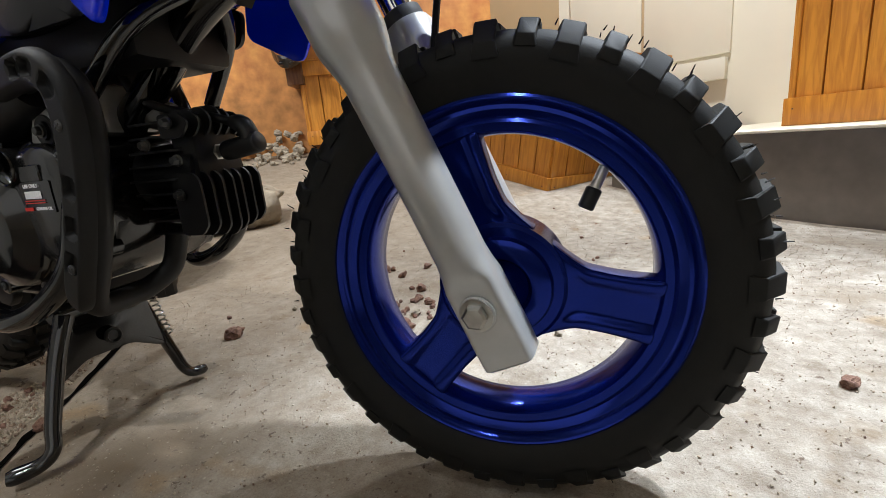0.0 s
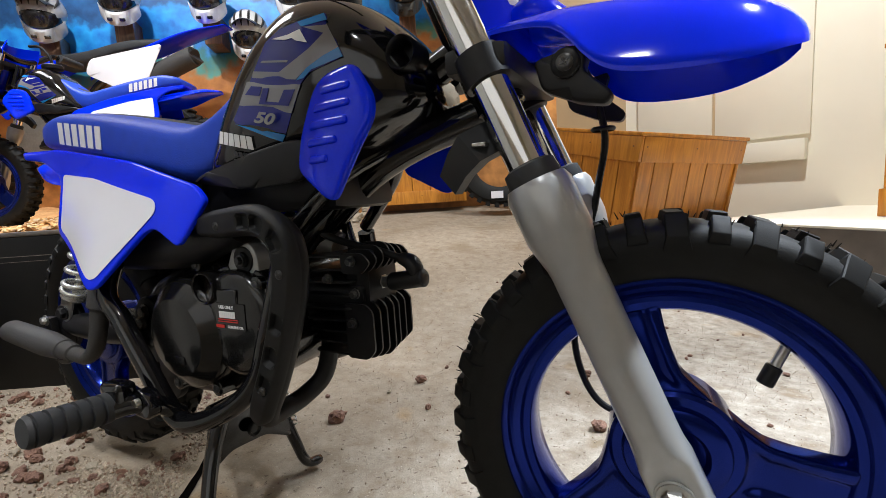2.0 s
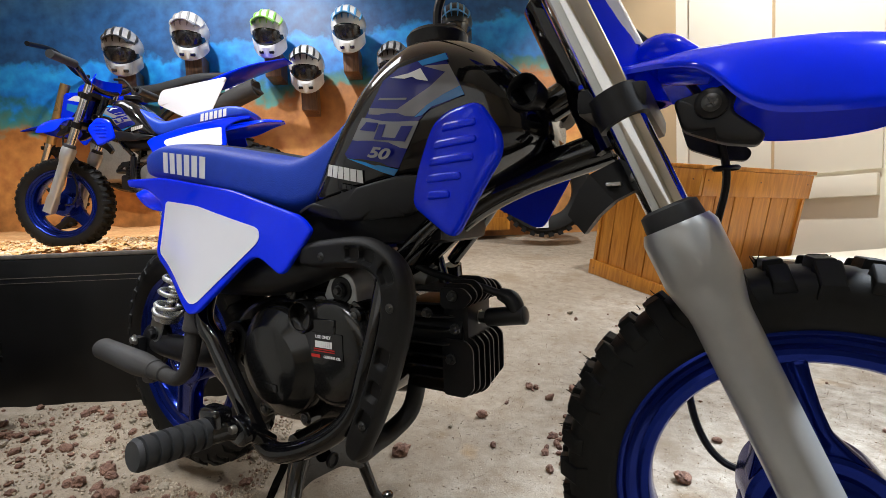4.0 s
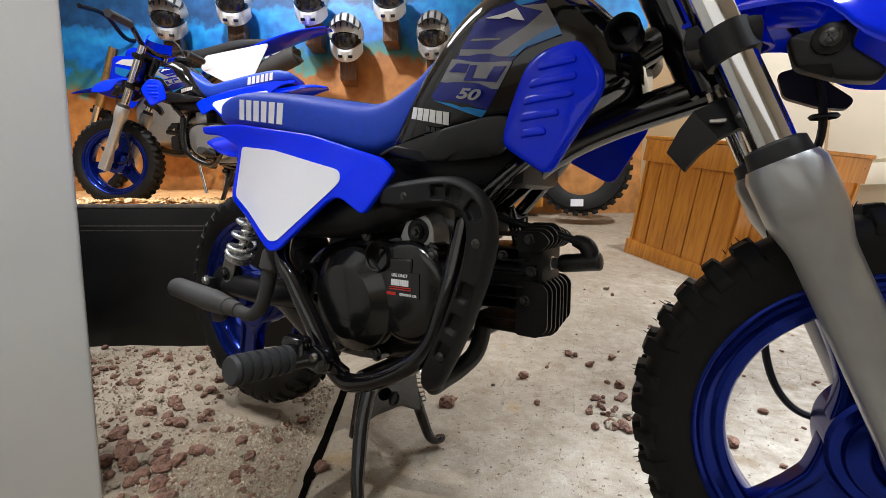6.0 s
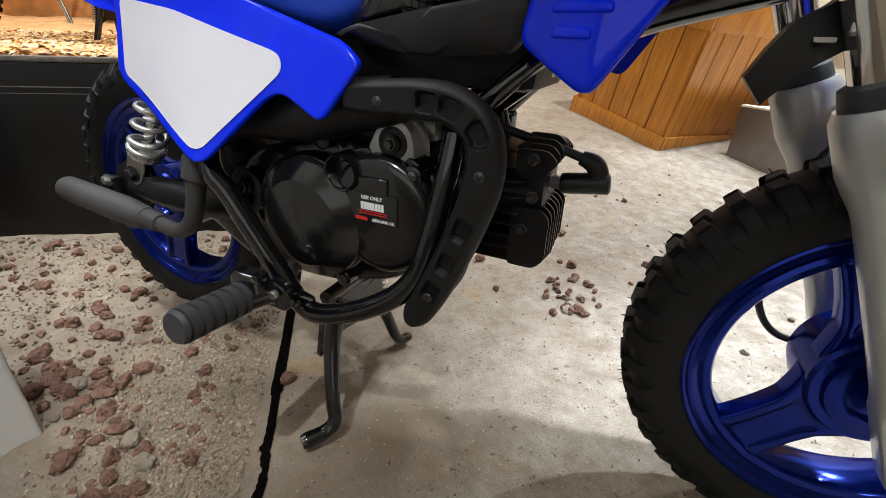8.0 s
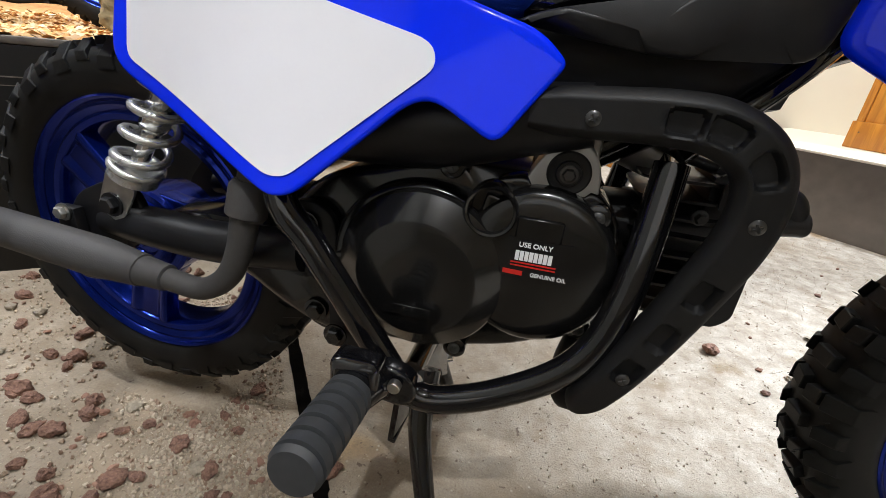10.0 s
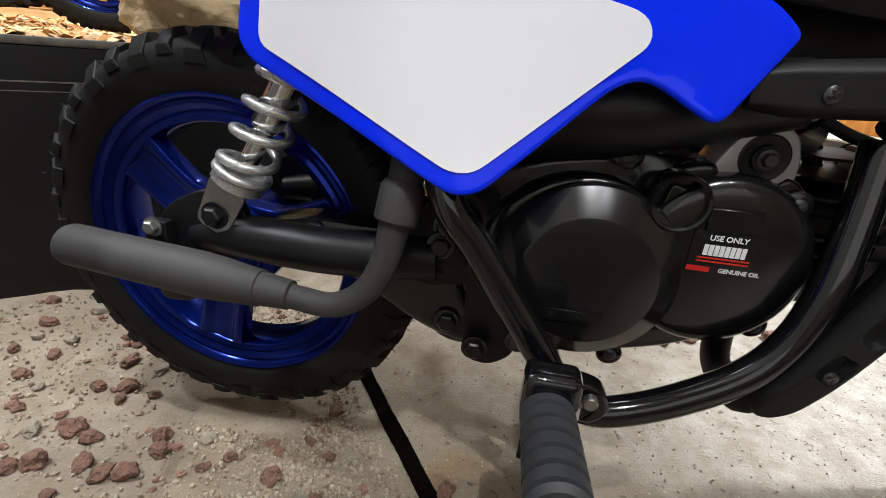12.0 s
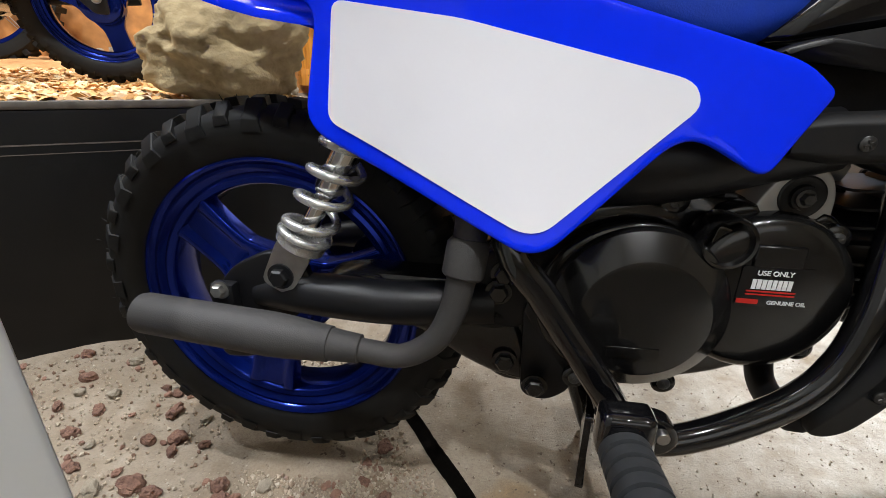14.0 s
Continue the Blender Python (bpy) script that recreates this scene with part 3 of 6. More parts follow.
def plinth():
    a, b = Vector((0.93, 1.57, 0)), Vector((2.25, 0.303, 0))
    d = (b - a).normalized()
    n = Vector((-d.y, d.x, 0))
    bm = bmesh.new()
    ring = [a, b, b + n * 1.4, a + n * 1.0]
    lo = [bm.verts.new((p.x, p.y, -0.05)) for p in ring]
    hi = [bm.verts.new((p.x, p.y, 0.235)) for p in ring]
    for k in range(4):
        bm.faces.new((lo[k], lo[(k + 1) % 4], hi[(k + 1) % 4], hi[k]))
    bm.faces.new(hi)
    ob = part("plinth", bm, M_SKIRT, None, smooth=0)
    ob.data.materials.append(M_CREAM)
    ob.data.polygons[-1].material_index = 1
    tagged(ob, "low display plinth with a brushed metal front and cream top", "plinth", kind="structure")
    edge = slab("plinth_edge", (a.x - d.y * -0.002, a.y - 0.004), (b.x, b.y - 0.004), 0.236, 0.243, 0.03, M_CREAM, "pale edge strip along the plinth", "trim", 0.001)
    return edge


plinth()


def cupboard_doors():
    """Two flat cream doors set on the cream wall, with their shadow gaps."""
    a, b = Vector((0.62, 2.72, 0)), Vector((2.6, 1.75, 0))
    d = (b - a).normalized()
    for i, (u0, u1) in enumerate(((0.09, 0.513), (0.528, 0.94))):
        bm = box((u0, -0.022, 0.58), (u1, -0.002, 1.95), 0.003)
        ob = new("door_%d" % (i + 1), finish(bm, "door", M_CREAM, 30))
        ob.matrix_world = Matrix.Translation(a) @ Matrix.Rotation(math.atan2(d.y, d.x), 4, "Z")
        tagged(ob, "flat cream cupboard door with a thin gap round it", "door", kind="structure")
    bm = box((0.514, -0.018, 0.56), (0.527, -0.001, 1.97))
    ob = new("trim", finish(bm, "trim", M_TAN, 30))
    ob.matrix_world = Matrix.Translation(a) @ Matrix.Rotation(math.atan2(d.y, d.x), 4, "Z")
    tagged(ob, "tan strip between two cupboard doors", "trim", kind="structure")
    bm = box((0.64, -0.05, 0.46), (0.93, -0.002, 0.56), 0.004)
    ob = new("wall_box", finish(bm, "wall_box", M_CREAM, 30))
    ob.matrix_world = Matrix.Translation(a) @ Matrix.Rotation(math.atan2(d.y, d.x), 4, "Z")
    tagged(ob, "cream ledge box below the cupboard door", "ledge", kind="structure")


cupboard_doors()

# the white column close to the camera's line
bm = box((-0.16, -1.25, -0.02), (0.056, -0.271, 2.75), 0.006, 3)
tagged(part("column", bm, M_WALLW, None), "white painted column with scuffed edges", "column", kind="structure")
bm = box((0.0565, -0.60, 0.0), (0.065, -0.40, 2.75), 0.002)
tagged(part("column_board", bm, M_WALLW, None), "white board fixed to the column", "column", kind="structure")

# flat black strip laid on the floor for the shade in the open joint
d2 = (JOINT_B - JOINT_A)
bm = bmesh.new()
rng = random.Random(2)
L = []
for i in range(161):
    p = JOINT_A + d2 * (i / 160)
    n2 = Vector((-d2.y, d2.x)).normalized()
    row = []
    for s in (-1, 1):
        k = 1.0 if i < 55 else 0.25
        w = s * ((0.0056 if i < 75 else 0.0085) + k * 0.0042 * noise.noise(Vector((i * 0.12, s * 5.0, 1.0))) + k * 0.0030 * noise.noise(Vector((i * 0.55, s * 5.0, 3.0))))
        q = p + n2 * w
        row.append(bm.verts.new((q.x, q.y, ground_z(q.x, q.y) + 0.0014)))
    L.append(row)
for q, r in zip(L, L[1:]):
    bm.faces.new((q[0], q[1], r[1], r[0]))
M_GAP = mat("gap_shade", (0.004, 0.0035, 0.003), 0.98, 0, 0.4, 80, 0.5, 300, specular=0.0)
tagged(part("floor_joint", bm, M_GAP, None), "flat dark strip for the shaded gap between two floor slabs", "joint", kind="structure")


# ---------------------------------------------------------------- crates


def crate(name, origin, angle, w, d, h, boards, label, flare=0.0, z=0.0, lid=True, lean=(0.0, 0.0), group="pine crates"):
    """A box of upright boards between a top and a bottom rail; its front faces the local -y."""
    root = thing(name, label, "crate", group, m=Matrix.Translation((*origin, z)) @ Matrix.Rotation(lean[1], 4, "Y") @ Matrix.Rotation(lean[0], 4, "X") @ Matrix.Rotation(angle, 4, "Z"))
    rail = 0.085 * h / 0.5
    for face in range(4):
        ln = (w, d, w, d)[face]
        turn = Matrix.Rotation(face * math.pi / 2, 4, "Z")
        corner = (Vector((0, 0, 0)), Vector((w, 0, 0)), Vector((w, d, 0)), Vector((0, d, 0)))[face]
        m = Matrix.Translation(corner) @ turn
        n = max(2, round(boards * ln / w))
        for i in range(n):
            a, b = ln * i / n + 0.0025, ln * (i + 1) / n - 0.0025
            ob = part("plank", box((a, 0.012, 0.02), (b, 0.028, h - 0.02), 0.0015, 1), M_WOOD, root, smooth=30)
            ob.matrix_local = m
        for z0, z1 in ((0.0, rail), (h - rail, h)):
            ob = part("rail", box((-0.002 if face % 2 == 0 else 0.012, -0.004, z0), (ln + 0.002 if face % 2 == 0 else ln - 0.012, 0.011, z1), 0.003, 2), M_WOOD, root, smooth=30)
            ob.matrix_local = m
            for u in (0.03, ln - 0.03, ln * 0.5):
                nb = part("nail", lathe([(-0.0042, 0.003), (-0.0055, 0.003), (-0.0055, 0)], 10, (u, 0, (z0 + z1) / 2 + 0.01)), M_WOODD, ob, smooth=30)
    if lid:
        part("lid", box((-0.008, -0.008, h + 0.001), (w + 0.008, d + 0.008, h + 0.016), 0.003), M_WOOD, root, smooth=30)
    return root


SK = math.atan2(-0.72, 0.69)
crate("pine_crate", (0.28, 1.79), radians(-38), 0.52, 0.62, 0.56, 5, "large varnished pine crate with upright planks and a lid", z=0.115, lean=(0.085, 0.17))
crate("pine_crate", on_line(mural_point(0.40), AWAY, -0.16), math.atan2(ALONG.y, ALONG.x), 0.60, 0.14, 0.50, 5, "varnished pine crate against the mural wall", z=0.345)
crate("pine_crate", (1.50, 1.62), SK, 0.75, 0.3, 0.55, 7, "tall varnished pine crate standing on the plinth", z=0.236)

# ---------------------------------------------------------------- the small motorcycle
R_TYRE, R_RIM = 0.192, 0.140


def tyre_mesh():
    """The carcass of a knobbly tyre round the y axis."""
    prof = [(-0.020, 0.1300), (-0.0265, 0.1395), (-0.0290, 0.1420), (-0.0325, 0.1500), (-0.0345, 0.162), (-0.0335, 0.174), (-0.0275, 0.1815), (-0.014, 0.1845),
            (0, 0.1853), (0.014, 0.1845), (0.0275, 0.1815), (0.0335, 0.174), (0.0345, 0.162), (0.0325, 0.1500), (0.0290, 0.1420), (0.0265, 0.1395), (0.020, 0.1300)]
    return lathe(prof, 80, closed=True)


def lug_mesh(rows, w, skew=0.0):
    """One tread block at angle 0; rows: (y, inner radius, outer radius) of its two ends."""
    bm = bmesh.new()
    vs = []
    for j, (y, r0, r1) in enumerate(rows):
        for r, k in ((r0, 1.25), (r1, 0.9)):
            for s in (-1, 1):
                t = (s * w * k + skew * j) / 0.19
                vs.append(bm.verts.new((r * math.cos(t), y, r * math.sin(t))))
    for f in ((0, 1, 3, 2), (4, 6, 7, 5), (0, 4, 5, 1), (2, 3, 7, 6), (0, 2, 6, 4), (1, 5, 7, 3)):
        bm.faces.new([vs[i] for i in f])
    es = [e for e in bm.edges if all(v.co.x > 0.1 and math.hypot(v.co.x, v.co.z) > 0.168 for v in e.verts)]
    bmesh.ops.bevel(bm, geom=es, offset=0.0008, segments=1, affect="EDGES")
    return finish(bm, "tread_block", M_TYRE, 30)


LUGS = []


def lugs(root):
    if not LUGS:
        for side in (-1, 1):
            LUGS.append((0, lug_mesh(((side * 0.0358, 0.164, 0.1745), (side * 0.0205, 0.180, 0.1910)), 0.0088)))
            LUGS.append((1, lug_mesh(((side * 0.0348, 0.170, 0.1785), (side * 0.0215, 0.180, 0.1904)), 0.0070)))
        LUGS.append((0, lug_mesh(((-0.0170, 0.179, 0.1912), (-0.0025, 0.181, 0.1928)), 0.0072, 0.003)))
        LUGS.append((0, lug_mesh(((0.0025, 0.181, 0.1928), (0.0170, 0.179, 0.1912)), 0.0072, -0.003)))
        LUGS.append((1, lug_mesh(((-0.0105, 0.180, 0.1924), (0.0105, 0.180, 0.1924)), 0.0068)))
    for odd, me in LUGS:
        for k in range(20):
            ob = new("tread_block", me)
            ob.parent = root
            ob.matrix_local = Matrix.Rotation(-2 * math.pi * (k + 0.5 * odd) / 20, 4, "Y")
    rng = random.Random(5)
    bm = bmesh.new()
    for _ in range(110):
        a, y = rng.uniform(0, 6.283), rng.choice((-1, 1)) * rng.uniform(0.004, 0.034)
        r = 0.190 if abs(y) < 0.02 else 0.184
        p = Vector((r * math.cos(a), y, r * math.sin(a)))
        q = Vector((math.cos(a + rng.uniform(-0.5, 0.5)), rng.uniform(-0.2, 0.2), math.sin(a + rng.uniform(-0.3, 0.3)))) * rng.uniform(0.003, 0.007)
        tube([p, p + q], [0.0006, 0.0003], 4, bm)
    tagged(part("mould_hairs", bm, M_TYRE, root), "fine rubber mould hairs on a new tyre", kind="stuff")


def spoke_mesh(angle):
    """One broad cast spoke with raised sides, in the wheel's plane."""
    half = [(0.030, 0.040), (0.046, 0.031), (0.060, 0.0245), (0.080, 0.0235), (0.100, 0.0245), (0.117, 0.0265)]
    poly = rounded([(r, w) for r, w in half] + [(r, -w) for r, w in reversed(half)], 0.004, 2)

    def depth(r, w):
        return -0.024 + 0.10 * max(0, r - 0.035) * 0.12

    def dent(r, w):
        lim = 0.0172 + 0.010 * max(0.0, (0.062 - r) / 0.02)
        a = max(0.0, min(1.0, (lim - abs(w)) / 0.007)) * max(0.0, min(1.0, (r - 0.046) / 0.012))
        return 0.0034 * a * a * (3 - 2 * a)
    bm = sheet(poly, depth, 0.016, 0.0030, 0.004, dented=dent)
    bmesh.ops.rotate(bm, cent=(0, 0, 0), matrix=Matrix.Rotation(-angle, 3, "Y"), verts=bm.verts)
    return bm


def wheel(parent, m, first, far_brake=True, name="wheel", spokes=(0, 120, 240)):
    """A wheel round the local y axis: tyre, rim, three spokes, hub and valve."""
    root = new(name)
    root.parent = parent
    root.matrix_local = m
    part("tyre", tyre_mesh(), M_TYRE, root, "black knobbly tyre with mould hairs", smooth=50)
    lugs(root)
    prof = []
    for s in (-1, 1):
        side = [(0.0, 0.1135), (0.019, 0.1150), (0.0215, 0.1170), (0.0225, 0.1225), (0.0205, 0.1260), (0.0225, 0.1290), (0.0245, 0.1315), (0.0240, 0.1345), (0.0285, 0.1370), (0.0300, 0.1395), (0.0290, 0.1415), (0.0255, 0.1408), (0.021, 0.137), (0.018, 0.126)]
        side = [(s * y, r) for y, r in side]
        prof += side if s < 0 else [(y, r) for y, r in reversed(side)][0:-1]
    part("rim", lathe(prof, 160, closed=True), M_RIM, root, "glossy dark blue cast rim", smooth=38)
    for a in spokes:
        part("spoke", spoke_mesh(radians(first + a)), M_RIM, root, smooth=45)
    hub = [(-0.014, 0.050), (-0.026, 0.050), (-0.029, 0.047), (-0.029, 0.040), (-0.033, 0.038), (-0.035, 0.033), (-0.035, 0.024), (-0.030, 0.021), (-0.030, 0.012), (-0.040, 0.011), (-0.040, 0.0)]
    part("hub", lathe([(0.016, 0.0), (0.016, 0.050)] + hub, 64), M_RIM, root, smooth=38)
    part("brake_drum", lathe([(0.014, 0.0), (0.014, 0.047), (0.030, 0.047), (0.034, 0.042), (0.036, 0.02), (0.036, 0.0)], 48), M_RIM, root)
    return root


def letters(n, w, h, gap=0.2, slant=0.0):
    """Upright bars in a row, in a unit frame: outlines in (u, v)."""
    out = []
    for i in range(n):
        a, b = i * w / n, (i + 1 - gap) * w / n
        out.append([(a, 0), (b, 0), (b + slant * h, h), (a + slant * h, h)])
    return out


def placed(poly, origin, u, v):
    return [(origin[0] + p[0] * u[0] + p[1] * v[0], origin[1] + p[0] * u[1] + p[1] * v[1]) for p in poly]


def text_part(body, size, m, material, parent, name="lettering"):
    cu = bpy.data.curves.new(name, "FONT")
    cu.body, cu.size, cu.extrude = body, size, 0.0002
    cu.align_x, cu.align_y = "CENTER", "CENTER"
    cu.offset = size * 0.02
    cu.materials.append(material)
    ob = new(name, cu)
    ob.parent = parent
    ob.matrix_local = m
    return ob


FACE = Matrix(((1, 0, 0, 0), (0, 0, -1, 0), (0, 1, 0, 0), (0, 0, 0, 1)))    # a flat thing turned to face -y


BODY = Vector((0.006, 0.0, 0.007))


def small_bike():
    bike = thing("motorcycle", "small blue children's motocross bike on its stand", "motorcycle", "children's motocross bikes")
    # wheels
    steer = Matrix.Rotation(0.09, 4, "Z")
    fw = wheel(bike, Matrix.Translation((0.857, 0.0, 0.190)) @ steer @ Matrix.Scale(1.005, 4), 108, name="front_wheel")
    rw = wheel(bike, Matrix.Translation((0.024, 0, 0.209)) @ Matrix.Scale(1.0, 4), 137, name="rear_wheel")
    a = radians(47)
    p, q = Vector((0.114 * math.cos(a), 0, 0.114 * math.sin(a))), Vector((0.083 * math.cos(a - 0.12), -0.004, 0.083 * math.sin(a - 0.12)))
    v = part("valve", rod(p, p.lerp(q, 0.62), 0.0042, 10), M_STEEL, fw, "steel tyre valve with a black cap")
    part("valve_cap", rod(p.lerp(q, 0.5), q, 0.0062, 10, 0.001), M_BLACKP, fw)

    # front fork: two legs on the steering's slant
    for y, nm in ((-0.073, "fork_leg"), (0.073, "fork_leg")):
        def at(z, off=0.0):
            return Vector((0.861 - 0.43 * (z - 0.19) - (0.008 if y > 0 else 0.0), y, z)) + Vector((off, 0, 0))
        # z, half width, half thickness, squareness: a flat tang at the axle, a round leg, a wide collar
        shape = [(0.1535, 0.0165, 0.0130, 6), (0.1550, 0.0185, 0.0146, 7), (0.170, 0.0188, 0.0150, 7), (0.210, 0.0188, 0.0152, 6), (0.213, 0.0187, 0.0164, 4), (0.219, 0.0184, 0.0178, 2.6), (0.228, 0.0183, 0.0182, 2),
                 (0.30, 0.0185, 0.0185, 2), (0.346, 0.0190, 0.0190, 2), (0.352, 0.0197, 0.0197, 2), (0.368, 0.0238, 0.0238, 2), (0.373, 0.0248, 0.0248, 2), (0.405, 0.0253, 0.0253, 2), (0.411, 0.0225, 0.0225, 2)]
        across = Vector((0.9187, 0, 0.395))
        rings = []
        for z, hw, ht, sq in shape:
            ring = []
            for k in range(36):
                c, d = math.cos(k * math.pi / 18), math.sin(k * math.pi / 18)
                ring.append(at(z) + across * hw * math.copysign(abs(c) ** (2 / sq), c) + Vector((0, ht * math.copysign(abs(d) ** (2 / sq), d), 0)))
            rings.append(ring)
        leg = part(nm, loft(rings), M_FORK, bike, "silver painted lower fork leg", smooth=35)
        part("dust_seal", tube([at(0.408), at(0.412), at(0.422), at(0.424)], [0.019, 0.0205, 0.0195, 0.0155], 24), M_RUBBER, leg, "black rubber fork seal")
        part("fork_tube", tube([at(0.41), at(0.655)], 0.0148, 24), M_CHROME, bike, "chromed upper fork tube")
        for z in (0.487, 0.60):
            part("fork_clamp", tube([at(z), at(z + 0.022)], 0.0182, 20), M_BLACKP, bike)
    part("axle_washer", lathe([(-0.086, 0.0128), (-0.0896, 0.0128), (-0.0902, 0.0120), (-0.0902, 0.0)], 28, (0.858, 0, 0.192)), M_FORK, bike)
    part("axle_nut", bolt((0.858, -0.0900, 0.192), 0.0086, 0.0075), M_STEEL, bike, "bright steel axle nut")
    part("axle", rod((0.858, -0.085, 0.192), (0.858, 0.085, 0.192), 0.007), M_STEEL, bike)
    for z, name in ((0.495, "lower_yoke"), (0.61, "upper_yoke")):
        x = 0.861 - 0.43 * (z - 0.19)
        part(name, box((x - 0.03, -0.082, z), (x + 0.02, 0.082, z + 0.020), 0.006), M_BLACKP, bike)
    part("steering_head", rod((0.712, 0, 0.47), (0.648, 0, 0.62), 0.024, 20, 0.003), M_GLOSS, bike)
    part("handlebar", curved([(0.62, -0.27, 0.70), (0.635, -0.16, 0.705), (0.655, -0.06, 0.655), (0.655, 0.06, 0.655), (0.635, 0.16, 0.705), (0.62, 0.27, 0.70)], 0.0105), M_GLOSS, bike)
    for s in (-1, 1):
        part("grip", tube([(0.626, s * 0.17, 0.703), (0.62, s * 0.28, 0.70)], 0.0155, 16), M_RUBBER, bike)

    # front mudguard and number board
    def arch(x, zc, hw, drop, th):
        n = 13
        top = [Vector((x, hw * math.sin(t), zc - drop * abs(math.sin(t)) ** 3.2)) for t in (math.pi / 2 * (2 * k / (n - 1) - 1) for k in range(n))]
        return top + [p - Vector((0, 0, th)) for p in reversed(top)]
    st = [(0.695, 0.534, 0.052, 0.008), (0.73, 0.541, 0.060, 0.012), (0.778, 0.545, 0.066, 0.022), (0.805, 0.546, 0.068, 0.050), (0.825, 0.545, 0.068, 0.060), (0.86, 0.541, 0.066, 0.060), (0.895, 0.532, 0.060, 0.050), (0.918, 0.521, 0.048, 0.034), (0.932, 0.510, 0.030, 0.018), (0.938, 0.503, 0.012, 0.006)]
    st = [tuple(q) for q in spline(st, 4)]
    fm = part("front_mudguard", loft([arch(x, z, hw, dr, 0.0035) for x, z, hw, dr in st]), M_BLUE, bike, "glossy blue plastic front mudguard", smooth=50)
    for s in (-1, 1):
        mb = part("mudguard_bracket", sheet(rounded([(0.764, 0.500), (0.806, 0.508), (0.800, 0.488), (0.820, 0.470), (0.816, 0.462), (0.796, 0.466), (0.770, 0.478)], 0.005), lambda x, z: s * 0.062, 0.012, 0.01, 0.003), M_BLACKP, bike, "black mudguard bracket")
        part("bracket_boss", lathe([(s * 0.058, 0.0105), (s * 0.0645, 0.0105), (s * 0.066, 0.0085), (s * 0.066, 0.0)], 22, (0.788, 0, 0.494)), M_BLACKP, mb)
        part("mudguard_screw", screw((0.788, s * 0.0662, 0.494), 0.0062, s), M_DARKSTEEL, mb)
    duct = []
    for x, y, z, w, h in ((0.748, -0.045, 0.462, 0.008, 0.013), (0.735, -0.060, 0.450, 0.009, 0.014), (0.718, -0.074, 0.440, 0.009, 0.014), (0.708, -0.077, 0.428, 0.008, 0.012), (0.699, -0.078, 0.413, 0.007, 0.010)):
        duct.append([Vector((x - a * h * 0.62, y + b * w, z + a * h * 0.75)) for a, b in ((1, 1), (1, -1), (-1, -1), (-1, 1))])
    guide = part("cable_guide", loft(duct), M_BLACKP, bike, "black angled cable duct under the yoke", smooth=20)
    part("duct_slot", box((0.7205, -0.0835, 0.4405), (0.7315, -0.0700, 0.4435), 0.0006, 1), M_STEEL, guide)
    def board(z0, z1, half, lift, th):
        rows = []
        for k in range(13):
            v = k / 12
            z = z0 + (z1 - z0) * v
            h = half * (0.62 + 0.75 * v - 0.25 * v * v) if v < 0.85 else half * (1.077 - 0.9 * (v - 0.85))
            front = []
            for j in range(15):
                u = 2 * j / 14 - 1
                x = 0.752 - 0.44 * (z - 0.53) - 0.048 * u * u * (half / 0.07) ** 2 + lift
                front.append(Vector((x, h * u, z)))
            rows.append(front + [p - Vector((th, 0, 0)) for p in reversed(front)])
        return loft(rows)
    part("number_board", board(0.512, 0.70, 0.072, 0.0, 0.004), M_BLUE, bike, "glossy blue front number board", smooth=50)
    part("number_field", board(0.562, 0.69, 0.053, 0.0025, 0.002), M_WHITE, bike, "blank white number field", smooth=50)
    part("board_bulge", curved([(0.730, 0, 0.540, 0.012), (0.750, 0, 0.549, 0.020), (0.768, 0, 0.542, 0.017), (0.790, 0, 0.530, 0.008)], 0, 20, flat=1.4), M_BLUE, bike, smooth=60)
    part("front_brake_cable", curved([(0.70, 0.03, 0.62), (0.775, 0.035, 0.53), (0.80, 0.05, 0.46), (0.792, 0.058, 0.40), (0.776, 0.048, 0.31), (0.770, 0.040, 0.257), (0.779, 0.040, 0.212), (0.799, 0.038, 0.187), (0.832, 0.036, 0.184)], 0.0034, 8), M_BLACKP, bike, "black brake cable")
    part("cable_ring", lathe([(0.0, 0.010), (0.002, 0.0115), (0.004, 0.010)], 16, (0.80, 0.045, 0.455), "z", closed=True), M_BLACKP, bike)

    # frame
    tubes = [
        [(0.222, -0.080, 0.375), (0.239, -0.116, 0.309), (0.262, -0.118, 0.277), (0.285, -0.118, 0.244), (0.311, -0.118, 0.207), (0.332, -0.117, 0.176), (0.347, -0.116, 0.162), (0.368, -0.115, 0.160),
         (0.407, -0.110, 0.173), (0.449, -0.105, 0.199), (0.472, -0.100, 0.227), (0.483, -0.095, 0.263), (0.489, -0.085, 0.302), (0.494, -0.070, 0.356)],
    ]
    for t in tubes:
        part("cradle_tube", curved(t, 0.0112, 16, 5), M_GLOSS, bike, "glossy black frame tube")
        part("cradle_tube", curved([(x, -y, z) for x, y, z in t], 0.0112, 16, 5), M_GLOSS, bike)
    part("main_tube", curved([(0.705, 0, 0.475), (0.62, 0, 0.452), (0.56, 0, 0.425), (0.50, 0, 0.38), (0.445, 0, 0.345)], 0.017, 18), M_GLOSS, bike, "glossy black main frame tube")
    part("main_tube", curved([(0.685, 0, 0.535), (0.60, 0, 0.50), (0.40, 0, 0.44), (0.15, 0, 0.44)], 0.016, 18), M_GLOSS, bike)
    part("stay_tube", curved([(0.60, 0.0, 0.455), (0.555, -0.05, 0.42), (0.495, -0.069, 0.362)], 0.0085, 12), M_GLOSS, bike)
    part("stay_tube", curved([(0.60, 0.0, 0.455), (0.555, 0.05, 0.42), (0.495, 0.069, 0.362)], 0.0085, 12), M_GLOSS, bike)
